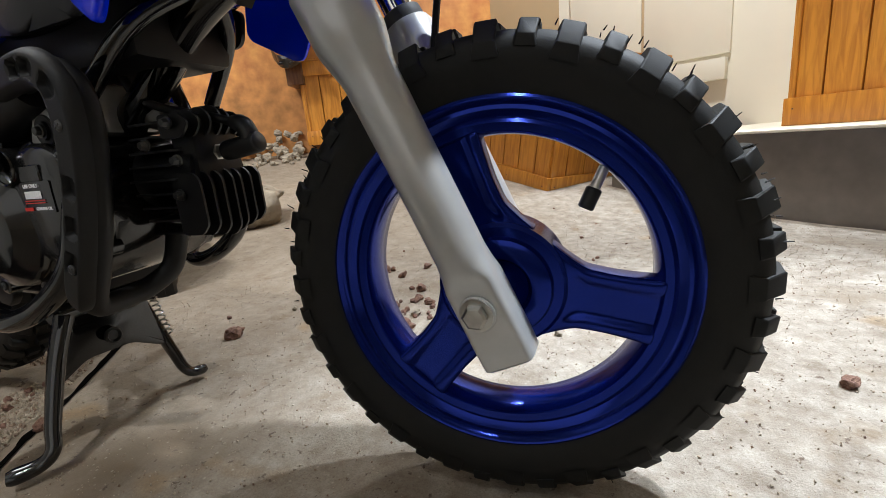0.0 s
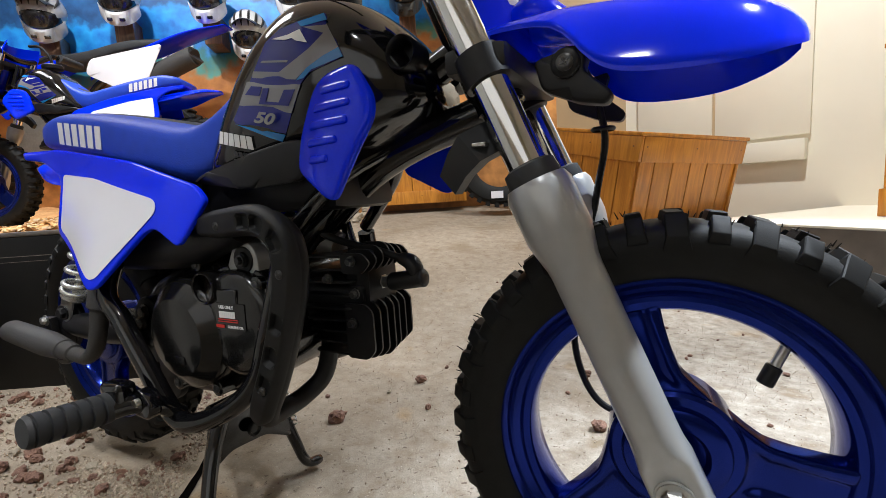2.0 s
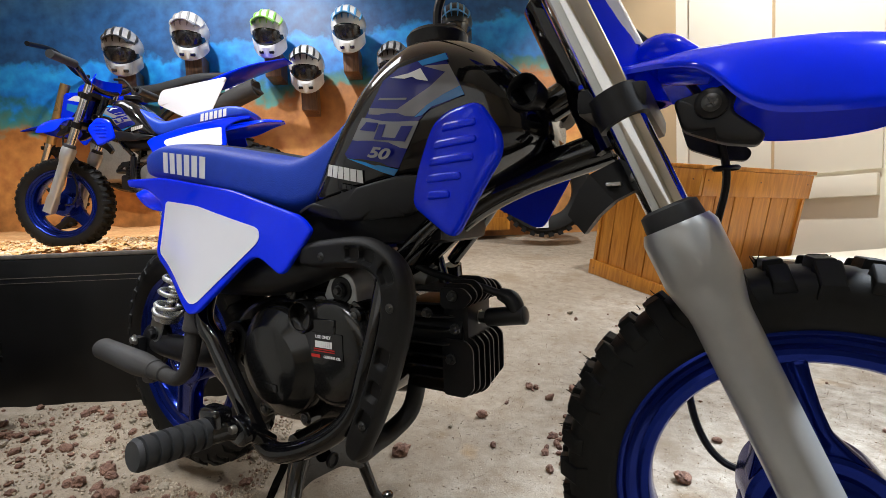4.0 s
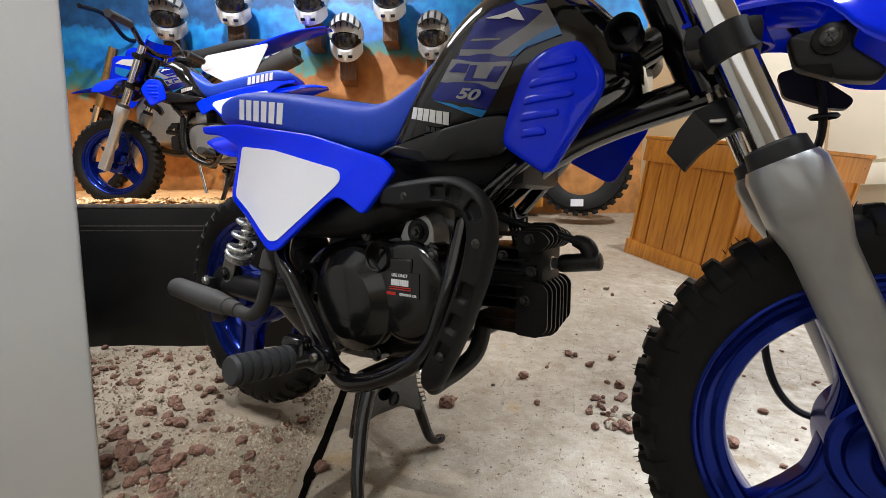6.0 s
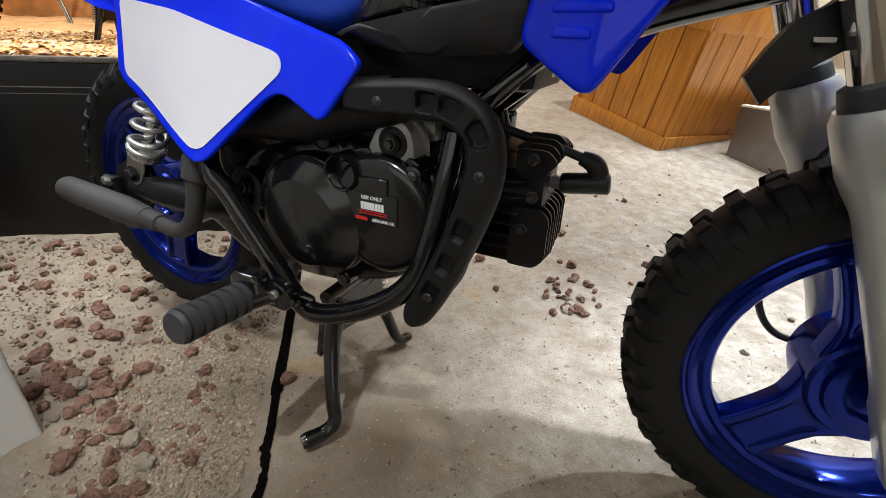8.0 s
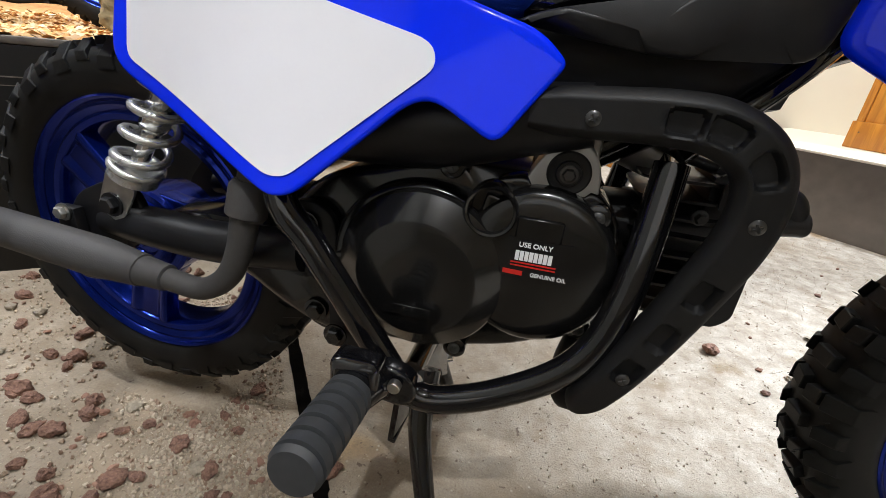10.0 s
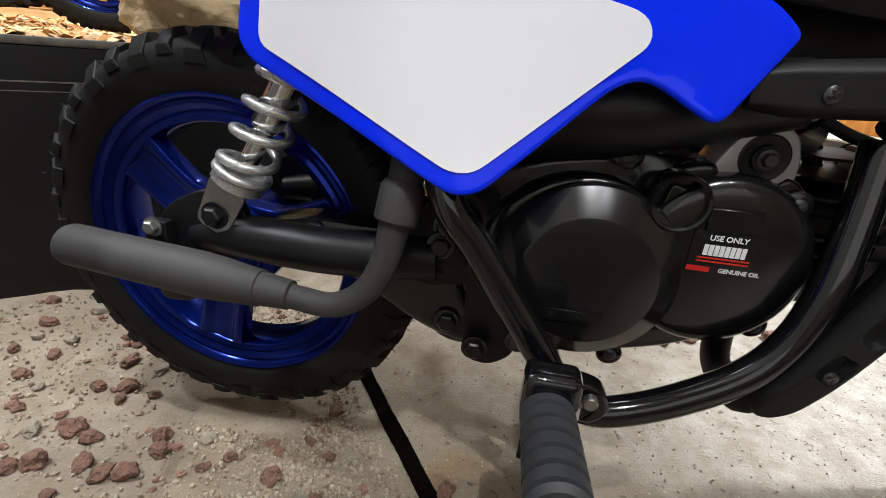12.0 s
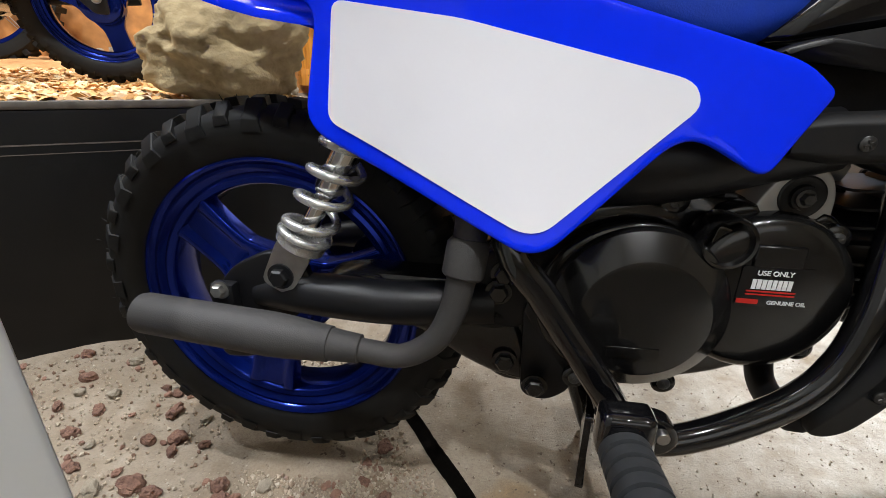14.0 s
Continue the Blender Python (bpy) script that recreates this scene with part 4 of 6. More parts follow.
    part("down_tube", rod((0.474, 0.026, 0.447), (0.521, 0.020, 0.308), 0.0068), M_GLOSS, bike, "thin straight black frame stay")
    part("cross_tube", rod((0.222, -0.082, 0.378), (0.222, 0.082, 0.378), 0.011), M_GLOSS, bike)

    # swing arm and rear shocks on both sides
    for s in (-1, 1):
        part("swing_arm", curved([(0.03, s * 0.072, 0.236, 0.013), (0.08, s * 0.078, 0.240, 0.018), (0.15, s * 0.078, 0.238, 0.0185), (0.23, s * 0.070, 0.242, 0.0185)], 0, 16), M_BLACKP, bike, "black swing arm")
        part("arm_plate", sheet(rounded([(-0.012, 0.17), (0.02, 0.172), (0.05, 0.205), (0.085, 0.24), (0.075, 0.272), (0.045, 0.278), (0.012, 0.262), (-0.012, 0.232)], 0.01), lambda x, z: s * 0.082, 0.006, 0.02, 0.002), M_BLACKP, bike)
        part("arm_housing", sheet(rounded([(0.070, 0.226), (0.115, 0.222), (0.165, 0.212), (0.205, 0.186), (0.235, 0.172), (0.268, 0.165), (0.275, 0.19), (0.255, 0.215), (0.25, 0.235), (0.215, 0.257), (0.12, 0.258), (0.085, 0.252)], 0.014), lambda x, z: s * 0.074, 0.03, 0.02, 0.009), M_CASE, bike, "smooth black drive housing")
        part("axle_adjuster", box((-0.004, s * 0.083, 0.205), (0.017, s * 0.094, 0.25), 0.003), M_BLACKP, bike)
        part("adjuster_bolt", bolt((0.007, s * 0.094, 0.246), 0.006, 0.007, s), M_STEEL, bike)
        part("dome_nut", bolt((0.007, s * 0.094, 0.205), 0.009, 0.010, s), M_STEEL, bike)
        shock = new("rear_shock")
        shock.parent = bike
        shock["label"] = "rear shock absorber with a bright steel coil spring"
        lo, hi = Vector((0.060, s * 0.080, 0.261)), Vector((0.134, s * 0.066, 0.395))
        d = (hi - lo).normalized()
        e1 = d.cross(Vector((0, 1, 0))).normalized()
        e2 = d.cross(e1)
        turns, pts = 6.2, []
        for k in range(int(turns * 20) + 1):
            t = k / (turns * 20)
            w = float(np.interp(t, (0, 0.16, 0.72, 1), (0, 0.06, 0.78, 1)))
            c = lo + d * (0.034 + 0.112 * w)
            r = 0.0188
            an = 2 * math.pi * turns * t
            pts.append(c + r * (math.cos(an) * e1 + math.sin(an) * e2))
        part("coil_spring", tube(pts, 0.0037, 10), M_SPRING, shock, "bright coiled spring wire")
        part("damper_rod", rod(lo + d * 0.03, hi, 0.0075, 14), M_CHROME, shock)
        part("damper_body", tube([lo + d * 0.075, lo + d * 0.08, lo + d * 0.15], [0.009, 0.0118, 0.0118], 18), M_CHROME, shock)
        part("spring_seat", tube([lo + d * 0.022, lo + d * 0.026, lo + d * 0.034], [0.014, 0.0200, 0.0200], 20), M_SPRING, shock)
        cl = sheet(rounded([(-0.013, -0.014), (0.013, -0.014), (0.0155, 0.030), (-0.0155, 0.030)], 0.008), lambda x, z: s * 0.011, 0.0025, 0.01, 0.0008)
        ob = part("clevis", cl, M_STEEL, shock, "pressed steel lower shock fork")
        tilt = math.atan2(d.x, d.z)
        ob.matrix_local = Matrix.Translation(lo) @ Matrix.Rotation(tilt, 4, "Y")
        part("shock_bolt", bolt((lo.x, lo.y + s * 0.011, lo.z), 0.008, 0.008, s), M_BLACKP, shock)

    # engine
    eng = new("engine")
    eng.parent = bike
    eng["label"] = "black single-cylinder engine"
    core = rounded([(0.215, 0.175), (0.27, 0.165), (0.34, 0.165), (0.43, 0.19), (0.475, 0.23), (0.48, 0.31), (0.44, 0.335), (0.33, 0.335), (0.24, 0.31), (0.20, 0.26)], 0.03)
    part("crankcase", sheet(core, lambda x, z: -0.062, 0.125, 0.03, 0.008), M_CASE, eng)

    def disc(cx, cz, rx, rz, n=40, tilt=0.0):
        return [(cx + rx * math.cos(t) * math.cos(tilt) - rz * math.sin(t) * math.sin(tilt), cz + rx * math.cos(t) * math.sin(tilt) + rz * math.sin(t) * math.cos(tilt)) for t in (2 * math.pi * k / n for k in range(n))]
    part("base_cover", sheet(disc(0.334, 0.252, 0.072, 0.068, 44), lambda x, z: -0.082, 0.03, 0.016, 0.006), M_CASE, eng)
    part("clutch_cover", lathe([(-0.075, 0.0655), (-0.086, 0.0655), (-0.0885, 0.0640), (-0.1000, 0.0480), (-0.1012, 0.0462), (-0.1018, 0.0440), (-0.1030, 0.020), (-0.1030, 0.0)], 56, (0.337, 0, 0.252)), M_CASE, eng, "round black clutch cover with a bevelled rim", smooth=18)
    part("cover_mark", box((0.315, -0.1038, 0.222), (0.352, -0.1030, 0.231), 0.0003, 1), M_CASE, eng, "raised worn mark on the cover")
    ign = part("ignition_cover", sheet(disc(0.421, 0.270, 0.058, 0.061, 44), lambda x, z: -0.086 - 0.004 * (1 - ((x - 0.421) ** 2 + (z - 0.27) ** 2) / 0.0036), 0.03, 0.012, 0.010), M_CASE, eng, "smooth black ignition cover", smooth=60)
    part("cover_step", sheet(rounded([(0.383, 0.330), (0.40, 0.335), (0.455, 0.330), (0.468, 0.318), (0.462, 0.30), (0.39, 0.315)], 0.006), lambda x, z: -0.074, 0.02, 0.012, 0.004), M_CASE, eng)
    part("filler_well", lathe([(-0.070, 0.0185), (-0.091, 0.0188), (-0.0935, 0.0175), (-0.0925, 0.0160), (-0.080, 0.0145), (-0.078, 0.0)], 36, (0.385, 0, 0.311)), M_CASE, eng, "open sunk filler well")
    part("filler_plug", sheet(rounded([(0.376, 0.302), (0.393, 0.300), (0.396, 0.318), (0.380, 0.322)], 0.004), lambda x, z: -0.083, 0.01, 0.01, 0.002), M_CASE, eng)
    part("inspection_plate", box((0.404, -0.0905, 0.295), (0.436, -0.088, 0.311), 0.0012, 1), M_CASE, eng)
    tree = tree_of(ign)
    lab = part("oil_label", decal(rounded([(0.399, 0.2655), (0.446, 0.2655), (0.446, 0.2955), (0.399, 0.2955)], 0.002), tree), M_DECALK, eng, "black oil label with white and red print")
    ym = -0.0916
    text_part("USE ONLY", 0.0050, FACE_AT(0.4195, ym, 0.2915), M_DECALW, eng)
    text_part("GENUINE OIL", 0.0041, FACE_AT(0.4315, ym, 0.2697), M_DECALW, eng)
    for pl in letters(8, 0.026, 0.0072, 0.16):
        part("label_mark", decal(placed(pl, (0.4065, 0.2795), (1, 0), (0, 1)), tree, lift=0.0014), M_DECALW, eng)
    part("label_line", decal([(0.404, 0.2772), (0.4355, 0.2772), (0.4355, 0.2782), (0.404, 0.2782)], tree, lift=0.0014), M_DECALR, eng)
    part("label_line", decal([(0.404, 0.2748), (0.4355, 0.2748), (0.4355, 0.2758), (0.404, 0.2758)], tree, lift=0.0014), M_DECALR, eng)
    part("label_mark", decal([(0.3995, 0.2680), (0.4135, 0.2680), (0.4135, 0.2715), (0.3995, 0.2715)], tree, lift=0.0014), M_DECALR, eng)
    # mount ring
    ring = [(0.400, 0.318), (0.405, 0.335), (0.414, 0.352), (0.424, 0.362), (0.437, 0.3635), (0.448, 0.356), (0.4535, 0.343), (0.4545, 0.322), (0.455, 0.312), (0.440, 0.314), (0.420, 0.322)]
    part("mount_bracket", sheet(rounded(ring, 0.008), lambda x, z: -0.072, 0.030, 0.012, 0.002), M_FORK, eng, "grey cast engine mount")
    part("mount_bush", lathe([(-0.071, 0.0150), (-0.0728, 0.0150), (-0.0735, 0.0138), (-0.0729, 0.012), (-0.0729, 0.009), (-0.0755, 0.0082), (-0.0755, 0.0)], 36, (0.432, 0, 0.341)), M_BLACKP, eng, "black rubber bush")
    part("mount_bolt", bolt((0.432, -0.0755, 0.341), 0.0046, 0.006), M_DARKSTEEL, eng)
    for c in ((0.456, -0.080, 0.315), (0.352, -0.075, 0.335), (0.462, -0.075, 0.225), (0.30, -0.083, 0.185), (0.37, -0.08, 0.186)):
        part("case_boss", lathe([(c[1] + 0.02, 0.0095), (c[1], 0.0095), (c[1] - 0.001, 0.008), (c[1] - 0.001, 0)], 20, (c[0], 0, c[2])), M_CASE, eng)
        part("case_screw", screw((c[0], c[1] - 0.001, c[2]), 0.0050), M_DARKSTEEL, eng)
    # cylinder with fins, lying forward
    part("cylinder", rod((0.46, 0.0, 0.285), (0.56, 0.0, 0.290), 0.033, 28), M_BLACKP, eng)
    for k in range(9):
        z = 0.232 + 0.0135 * k
        w = 0.046 - 0.012 * abs(k - 4) / 4
        part("fin", sheet(rounded([(0.486, -w), (0.545 + 0.006 * math.sin(k * 0.7), -w), (0.552, -w + 0.012), (0.552, w - 0.012), (0.545, w), (0.486, w)], 0.008), lambda u, v: 0.0, 0.0022, 0.03), M_BLACKP, eng).matrix_local = Matrix.Translation((0, 0, z)) @ Matrix.Rotation(radians(-90), 4, "X")
    part("head_block", box((0.535, -0.028, 0.235), (0.566, 0.028, 0.345), 0.006), M_BLACKP, eng)
    for k in range(7):
        y = -0.040 + 0.013 * k
        h = 0.008 * abs(k - 3) / 3
        for z0, z1 in ((0.222 + h, 0.290), (0.322, 0.352 - h)):
            part("head_fin", sheet(rounded([(0.540, z0), (0.566, z0), (0.576, z0 + 0.010), (0.576, z1 - 0.008), (0.568, z1), (0.540, z1)], 0.005), lambda u, v: y, 0.0026, 0.03), M_BLACKP, eng)
    for c in ((0.556, -0.040, 0.336), (0.558, -0.040, 0.302), (0.552, -0.040, 0.270), (0.528, -0.045, 0.318)):
        part("head_bolt", bolt((c[0], c[1] - 0.002, c[2]), 0.0042, 0.007), M_DARKSTEEL, eng)
    part("plug_body", lathe([(0.560, 0.0), (0.560, 0.0085), (0.566, 0.0085), (0.5665, 0.0068), (0.578, 0.0066), (0.578, 0.0)], 6, (0, 0, 0.307), "x"), M_STEEL, eng, "steel spark plug")
    part("plug_cap", curved([(0.575, 0.0, 0.307, 0.0088), (0.580, 0.0, 0.3075, 0.0100), (0.610, 0.0, 0.3115, 0.0100), (0.6175, 0.0, 0.3125, 0.0098), (0.6195, 0.0, 0.3128, 0.0070)], 0, 16), M_CAP, eng, "dark rubber spark plug cap")
    part("plug_elbow", curved([(0.6085, 0.0, 0.312, 0.0088), (0.6070, 0.0, 0.322, 0.0092), (0.6015, 0.0, 0.3295, 0.0090), (0.590, 0.0, 0.3335, 0.0066)], 0, 14), M_CAP, eng, "rubber elbow of the plug cap")
    part("plug_lead", curved([(0.592, 0.0, 0.333), (0.565, -0.002, 0.341), (0.535, -0.004, 0.348), (0.505, -0.008, 0.357), (0.478, -0.01, 0.372), (0.465, -0.01, 0.40)], 0.0044, 10), M_CAP, eng, "black ignition lead")
    part("intake", curved([(0.42, 0.01, 0.37, 0.02), (0.46, 0.01, 0.36, 0.018), (0.50, 0.01, 0.345, 0.016)], 0, 16), M_ALU, eng)
    part("carburettor", box((0.405, -0.03, 0.335), (0.455, 0.05, 0.385), 0.008), M_ALU, eng, "grey cast carburettor")
    part("oil_pump_cover", sheet(rounded([(0.205, 0.21), (0.235, 0.165), (0.275, 0.165), (0.30, 0.20), (0.265, 0.26), (0.225, 0.275), (0.20, 0.25)], 0.02), lambda x, z: -0.070, 0.04, 0.02, 0.005), M_CASE, eng)
    for c in ((0.2375, -0.072, 0.2705), (0.234, -0.075, 0.256), (0.268, -0.085, 0.178), (0.243, -0.072, 0.190)):
        part("frame_bolt", bolt((c[0], c[1] - 0.004, c[2]), 0.0078, 0.007), M_CASE, eng)
    part("pivot_plate", sheet(rounded([(0.205, 0.225), (0.225, 0.215), (0.262, 0.225), (0.262, 0.275), (0.245, 0.29), (0.222, 0.288), (0.205, 0.262)], 0.012), lambda x, z: -0.074, 0.006, 0.02, 0.002), M_BLACKP, eng)
    part("bracket_leg", sheet(rounded([(0.258, 0.16), (0.28, 0.155), (0.30, 0.17), (0.29, 0.25), (0.27, 0.262), (0.255, 0.25)], 0.01), lambda x, z: -0.080, 0.008, 0.02, 0.002), M_BLACKP, eng)
    part("bracket_bush", lathe([(-0.08, 0.0095), (-0.087, 0.0095), (-0.0875, 0.0065), (-0.082, 0.006), (-0.082, 0.0)], 20, (0.272, 0, 0.246)), M_CASE, eng)
    part("left_case", sheet(core, lambda x, z: 0.070, 0.03, 0.03, 0.008), M_ALU, eng, "silver cast left crankcase half")
    part("left_cover", sheet(disc(0.36, 0.255, 0.085, 0.072, 44), lambda x, z: 0.085, 0.02, 0.02, 0.010), M_ALU, eng, "silver cast left engine cover")

    # exhaust: header, guard, silencer and tail
    path = [(0.40, -0.084, 0.381), (0.437, -0.088, 0.383), (0.478, -0.094, 0.3855), (0.506, -0.098, 0.383), (0.527, -0.100, 0.370), (0.5345, -0.101, 0.348), (0.531, -0.101, 0.318), (0.518, -0.100, 0.280), (0.503, -0.100, 0.243), (0.487, -0.100, 0.210), (0.466, -0.097, 0.174)]
    part("exhaust_header", curved([(x, y + 0.006, z) for x, y, z in path] + [(0.462, -0.064, 0.170), (0.466, -0.036, 0.174), (0.476, -0.012, 0.192), (0.482, 0.0, 0.235)], 0.0110, 14, 5), M_HEAT, bike, "matt black exhaust pipe")
    guard = part("heat_guard", guard_mesh(path), M_HEAT, bike, "matt black heat guard with slots and screws")
    for c in ((0.437, -0.1035, 0.381), (0.5335, -0.1165, 0.336), (0.492, -0.1155, 0.2175)):
        part("guard_screw", screw(c, 0.0046), M_DARKSTEEL, guard)
    part("silencer", curved([(0.44, -0.074, 0.380, 0.020), (0.40, -0.070, 0.372, 0.024), (0.34, -0.068, 0.360, 0.029), (0.27, -0.068, 0.356, 0.030), (0.20, -0.070, 0.356, 0.029), (0.165, -0.070, 0.357, 0.018)], 0, 22), M_BLACKP, bike, "matt black silencer under the side panel")
    part("tail_tube", curved([(0.215, -0.088, 0.345, 0.0135), (0.212, -0.104, 0.312, 0.0120), (0.208, -0.112, 0.285, 0.0108), (0.202, -0.115, 0.256, 0.0100), (0.189, -0.116, 0.230, 0.0096), (0.165, -0.116, 0.214, 0.0093), (0.138, -0.116, 0.215, 0.0093), (0.118, -0.116, 0.218, 0.0093)], 0, 18), M_PIPE, bike, "dark grey exhaust tail tube")
    part("tail_collar", tube([(0.2115, -0.107, 0.309), (0.2110, -0.108, 0.305), (0.2080, -0.112, 0.284), (0.2075, -0.113, 0.281)], [0.0125, 0.0150, 0.0150, 0.0125], 20), M_PIPE, bike)
    tt = [(0.132, 0.0096), (0.131, 0.0112), (0.108, 0.0128), (0.1075, 0.0140), (0.092, 0.0152), (0.078, 0.0166), (0.062, 0.0176), (-0.046, 0.0164), (-0.050, 0.0152)]
    part("tail_pipe", tube([(x, -0.116, 0.2165 + 0.085 * (0.13 - x)) for x, r in tt], [r for x, r in tt], 26), M_PIPE, bike, "dark grey flared exhaust tail pipe")

    # foot pegs
    for s in (-1, 1):
        a, b = Vector((0.318, s * 0.166, 0.196)), Vector((0.319, s * 0.240, 0.205))
        d = (b - a)
        peg = part("foot_peg", tube([a + d * t for t in (0, 0.03, 0.93, 0.95, 1.0)], [0.0125, 0.0136, 0.0136, 0.0160, 0.0138], 26), M_RUBBER, bike, "ribbed grey rubber foot peg")
        for k in range(6):
            c = a + d * (0.10 + 0.152 * k)
            n = d.normalized() * 0.0044
            part("rib", tube([c - n, c - n * 0.86, c + n * 0.86, c + n], [0.0134, 0.0162, 0.0162, 0.0134], 28), M_RUBBER, peg, smooth=25)
        part("peg_bracket", curved([(0.345, s * 0.110, 0.165, 0.009), (0.340, s * 0.130, 0.184, 0.010), (0.330, s * 0.150, 0.195, 0.0125), (0.323, s * 0.167, 0.196, 0.0125)], 0, 14), M_GLOSS, bike)
        lo, hi = sorted((s * 0.147, s * 0.169))
        part("peg_clamp", box((0.302, lo, 0.186), (0.336, hi, 0.221), 0.007, 3), M_GLOSS, bike, "glossy black clamp at the root of the peg")
        part("peg_lug", sheet(rounded([(0.322, 0.180), (0.350, 0.176), (0.360, 0.190), (0.352, 0.205), (0.330, 0.210)], 0.008), lambda x, z: s * 0.150, 0.010, 0.02, 0.003), M_GLOSS, bike)
        part("peg_bolt", lathe([(s * 0.1525, 0.0046), (s * 0.157, 0.0046), (s * 0.158, 0.004), (s * 0.158, 0)], 22, (0.344, 0, 0.199)), M_STEEL, bike, "bright peg pivot bolt")

    # centre stand
    std = new("centre_stand")
    std.parent = bike
    std["label"] = "black steel centre stand with curled feet"
    part("stand_leg", curved([(0.352, -0.062, 0.150, 0.0125), (0.355, -0.085, 0.10, 0.011), (0.372, -0.112, 0.045, 0.0095), (0.380, -0.122, 0.022, 0.009), (0.374, -0.133, 0.011, 0.009), (0.362, -0.150, 0.008, 0.010), (0.358, -0.156, 0.008, 0.008)], 0, 14, flat=0.75), M_GLOSS, std)
    part("stand_leg", curved([(0.325, 0.03, 0.150, 0.0125), (0.335, 0.042, 0.10, 0.011), (0.352, 0.050, 0.045, 0.0095), (0.360, 0.053, 0.022, 0.009), (0.364, 0.060, 0.011, 0.009), (0.368, 0.072, 0.008, 0.010), (0.369, 0.078, 0.008, 0.008)], 0, 14, flat=0.75), M_GLOSS, std)
    bm = sheet(rounded([(-0.074, 0.062), (-0.038, 0.084), (0.012, 0.084), (0.050, 0.062), (0.040, 0.140), (-0.058, 0.140)], 0.008), lambda u, v: 0.0, 0.006, 0.02, 0.002)
    part("stand_plate", bm, M_GLOSS, std).matrix_local = Matrix.Translation((0.345, -0.008, 0)) @ Matrix.Rotation(radians(78), 4, "Z")
    sp2 = [Vector((0.353, 0.050, 0.078)) + Vector((-0.012, -0.004, 0.062)) * (k / 60) + 0.0048 * Vector((math.cos(k * 0.9), math.sin(k * 0.9), 0)) for k in range(61)]
    part("stand_spring", tube([Vector((0.338, 0.043, 0.072)), Vector((0.350, 0.050, 0.074))] + sp2 + [Vector((0.338, 0.046, 0.145)), Vector((0.334, 0.036, 0.150))], 0.0012, 6), M_STEEL, std)
    part("stand_plate_bolt", lathe([(0.352, 0.0), (0.352, 0.010), (0.356, 0.010), (0.357, 0.008), (0.354, 0.006), (0.354, 0.0)], 20, (0.0, -0.020, 0.106), "x"), M_BLACKP, std)
    part("stand_pivot", rod((0.34, -0.07, 0.150), (0.34, 0.05, 0.150), 0.010), M_GLOSS, std)

    # seat, tank, panels
    seat = spline([(0.020, 0.514, 0.060, 0.010), (0.045, 0.517, 0.074, 0.022), (0.10, 0.515, 0.079, 0.030), (0.20, 0.496, 0.080, 0.034), (0.30, 0.474, 0.078, 0.035), (0.365, 0.462, 0.075, 0.036), (0.415, 0.482, 0.068, 0.034), (0.455, 0.520, 0.060, 0.026), (0.495, 0.557, 0.050, 0.018), (0.512, 0.570, 0.03, 0.006)], 5)
    seat_ob = part("seat", loft([oval(x, z, w, h, 4.2, 44) for x, z, w, h in seat]), M_SEAT, bike, "blue vinyl seat with white mark", smooth=60)
    part("seat_top", loft([oval(x, z + 0.0018, w * 0.66, h, 5.0, 36) for x, z, w, h in seat[6:-14]]), M_RUBBER, bike, "dark grey grip cover along the seat top", smooth=60)
    tree = tree_of(seat_ob)
    for s in (-1, 1):
        for pl in letters(6, 0.112, 0.029, 0.30, 0.12):
            o = (0.098, 0.500) if s < 0 else (0.205, 0.482)
            part("seat_mark", decal(placed(pl, o, (0.985 * -s, -0.17 * -s * 1.0), (0.0, 1.0)) if s < 0 else placed(pl, o, (-0.985, 0.17), (0.0, 1.0)), tree, s, 0.01), M_DECALW, bike, "white block mark on the seat")
    prof = [(0.385, 0.448, 0.428, 0.062), (0.405, 0.468, 0.424, 0.075), (0.44, 0.522, 0.420, 0.0845), (0.48, 0.572, 0.420, 0.089), (0.52, 0.596, 0.425, 0.090), (0.555, 0.596, 0.434, 0.088), (0.59, 0.583, 0.446, 0.082), (0.618, 0.560, 0.458, 0.072), (0.642, 0.530, 0.470, 0.056), (0.655, 0.508, 0.482, 0.034)]
    tank = spline([(x, (a + b) / 2, w, (a - b) / 2) for x, a, b, w in prof], 5)
    tank_ob = part("fuel_tank", loft([oval(x, z, w, h, 2.7, 40, lean=0.0) for x, z, w, h in tank]), M_GLOSS, bike, "black fuel tank with blue and grey graphics", smooth=70)
    part("tank_cap", lathe([(0.600, 0.0), (0.600, 0.033), (0.612, 0.034), (0.616, 0.031), (0.617, 0.0)], 32, (0.525, 0.0, 0), "z"), M_BLACKP, bike, "black screw filler cap")
    part("breather_hose", curved([(0.525, 0, 0.617), (0.53, 0, 0.65), (0.56, 0, 0.685), (0.60, 0, 0.69)], 0.005, 8), M_BLACKP, bike)
    tree = tree_of(tank_ob)
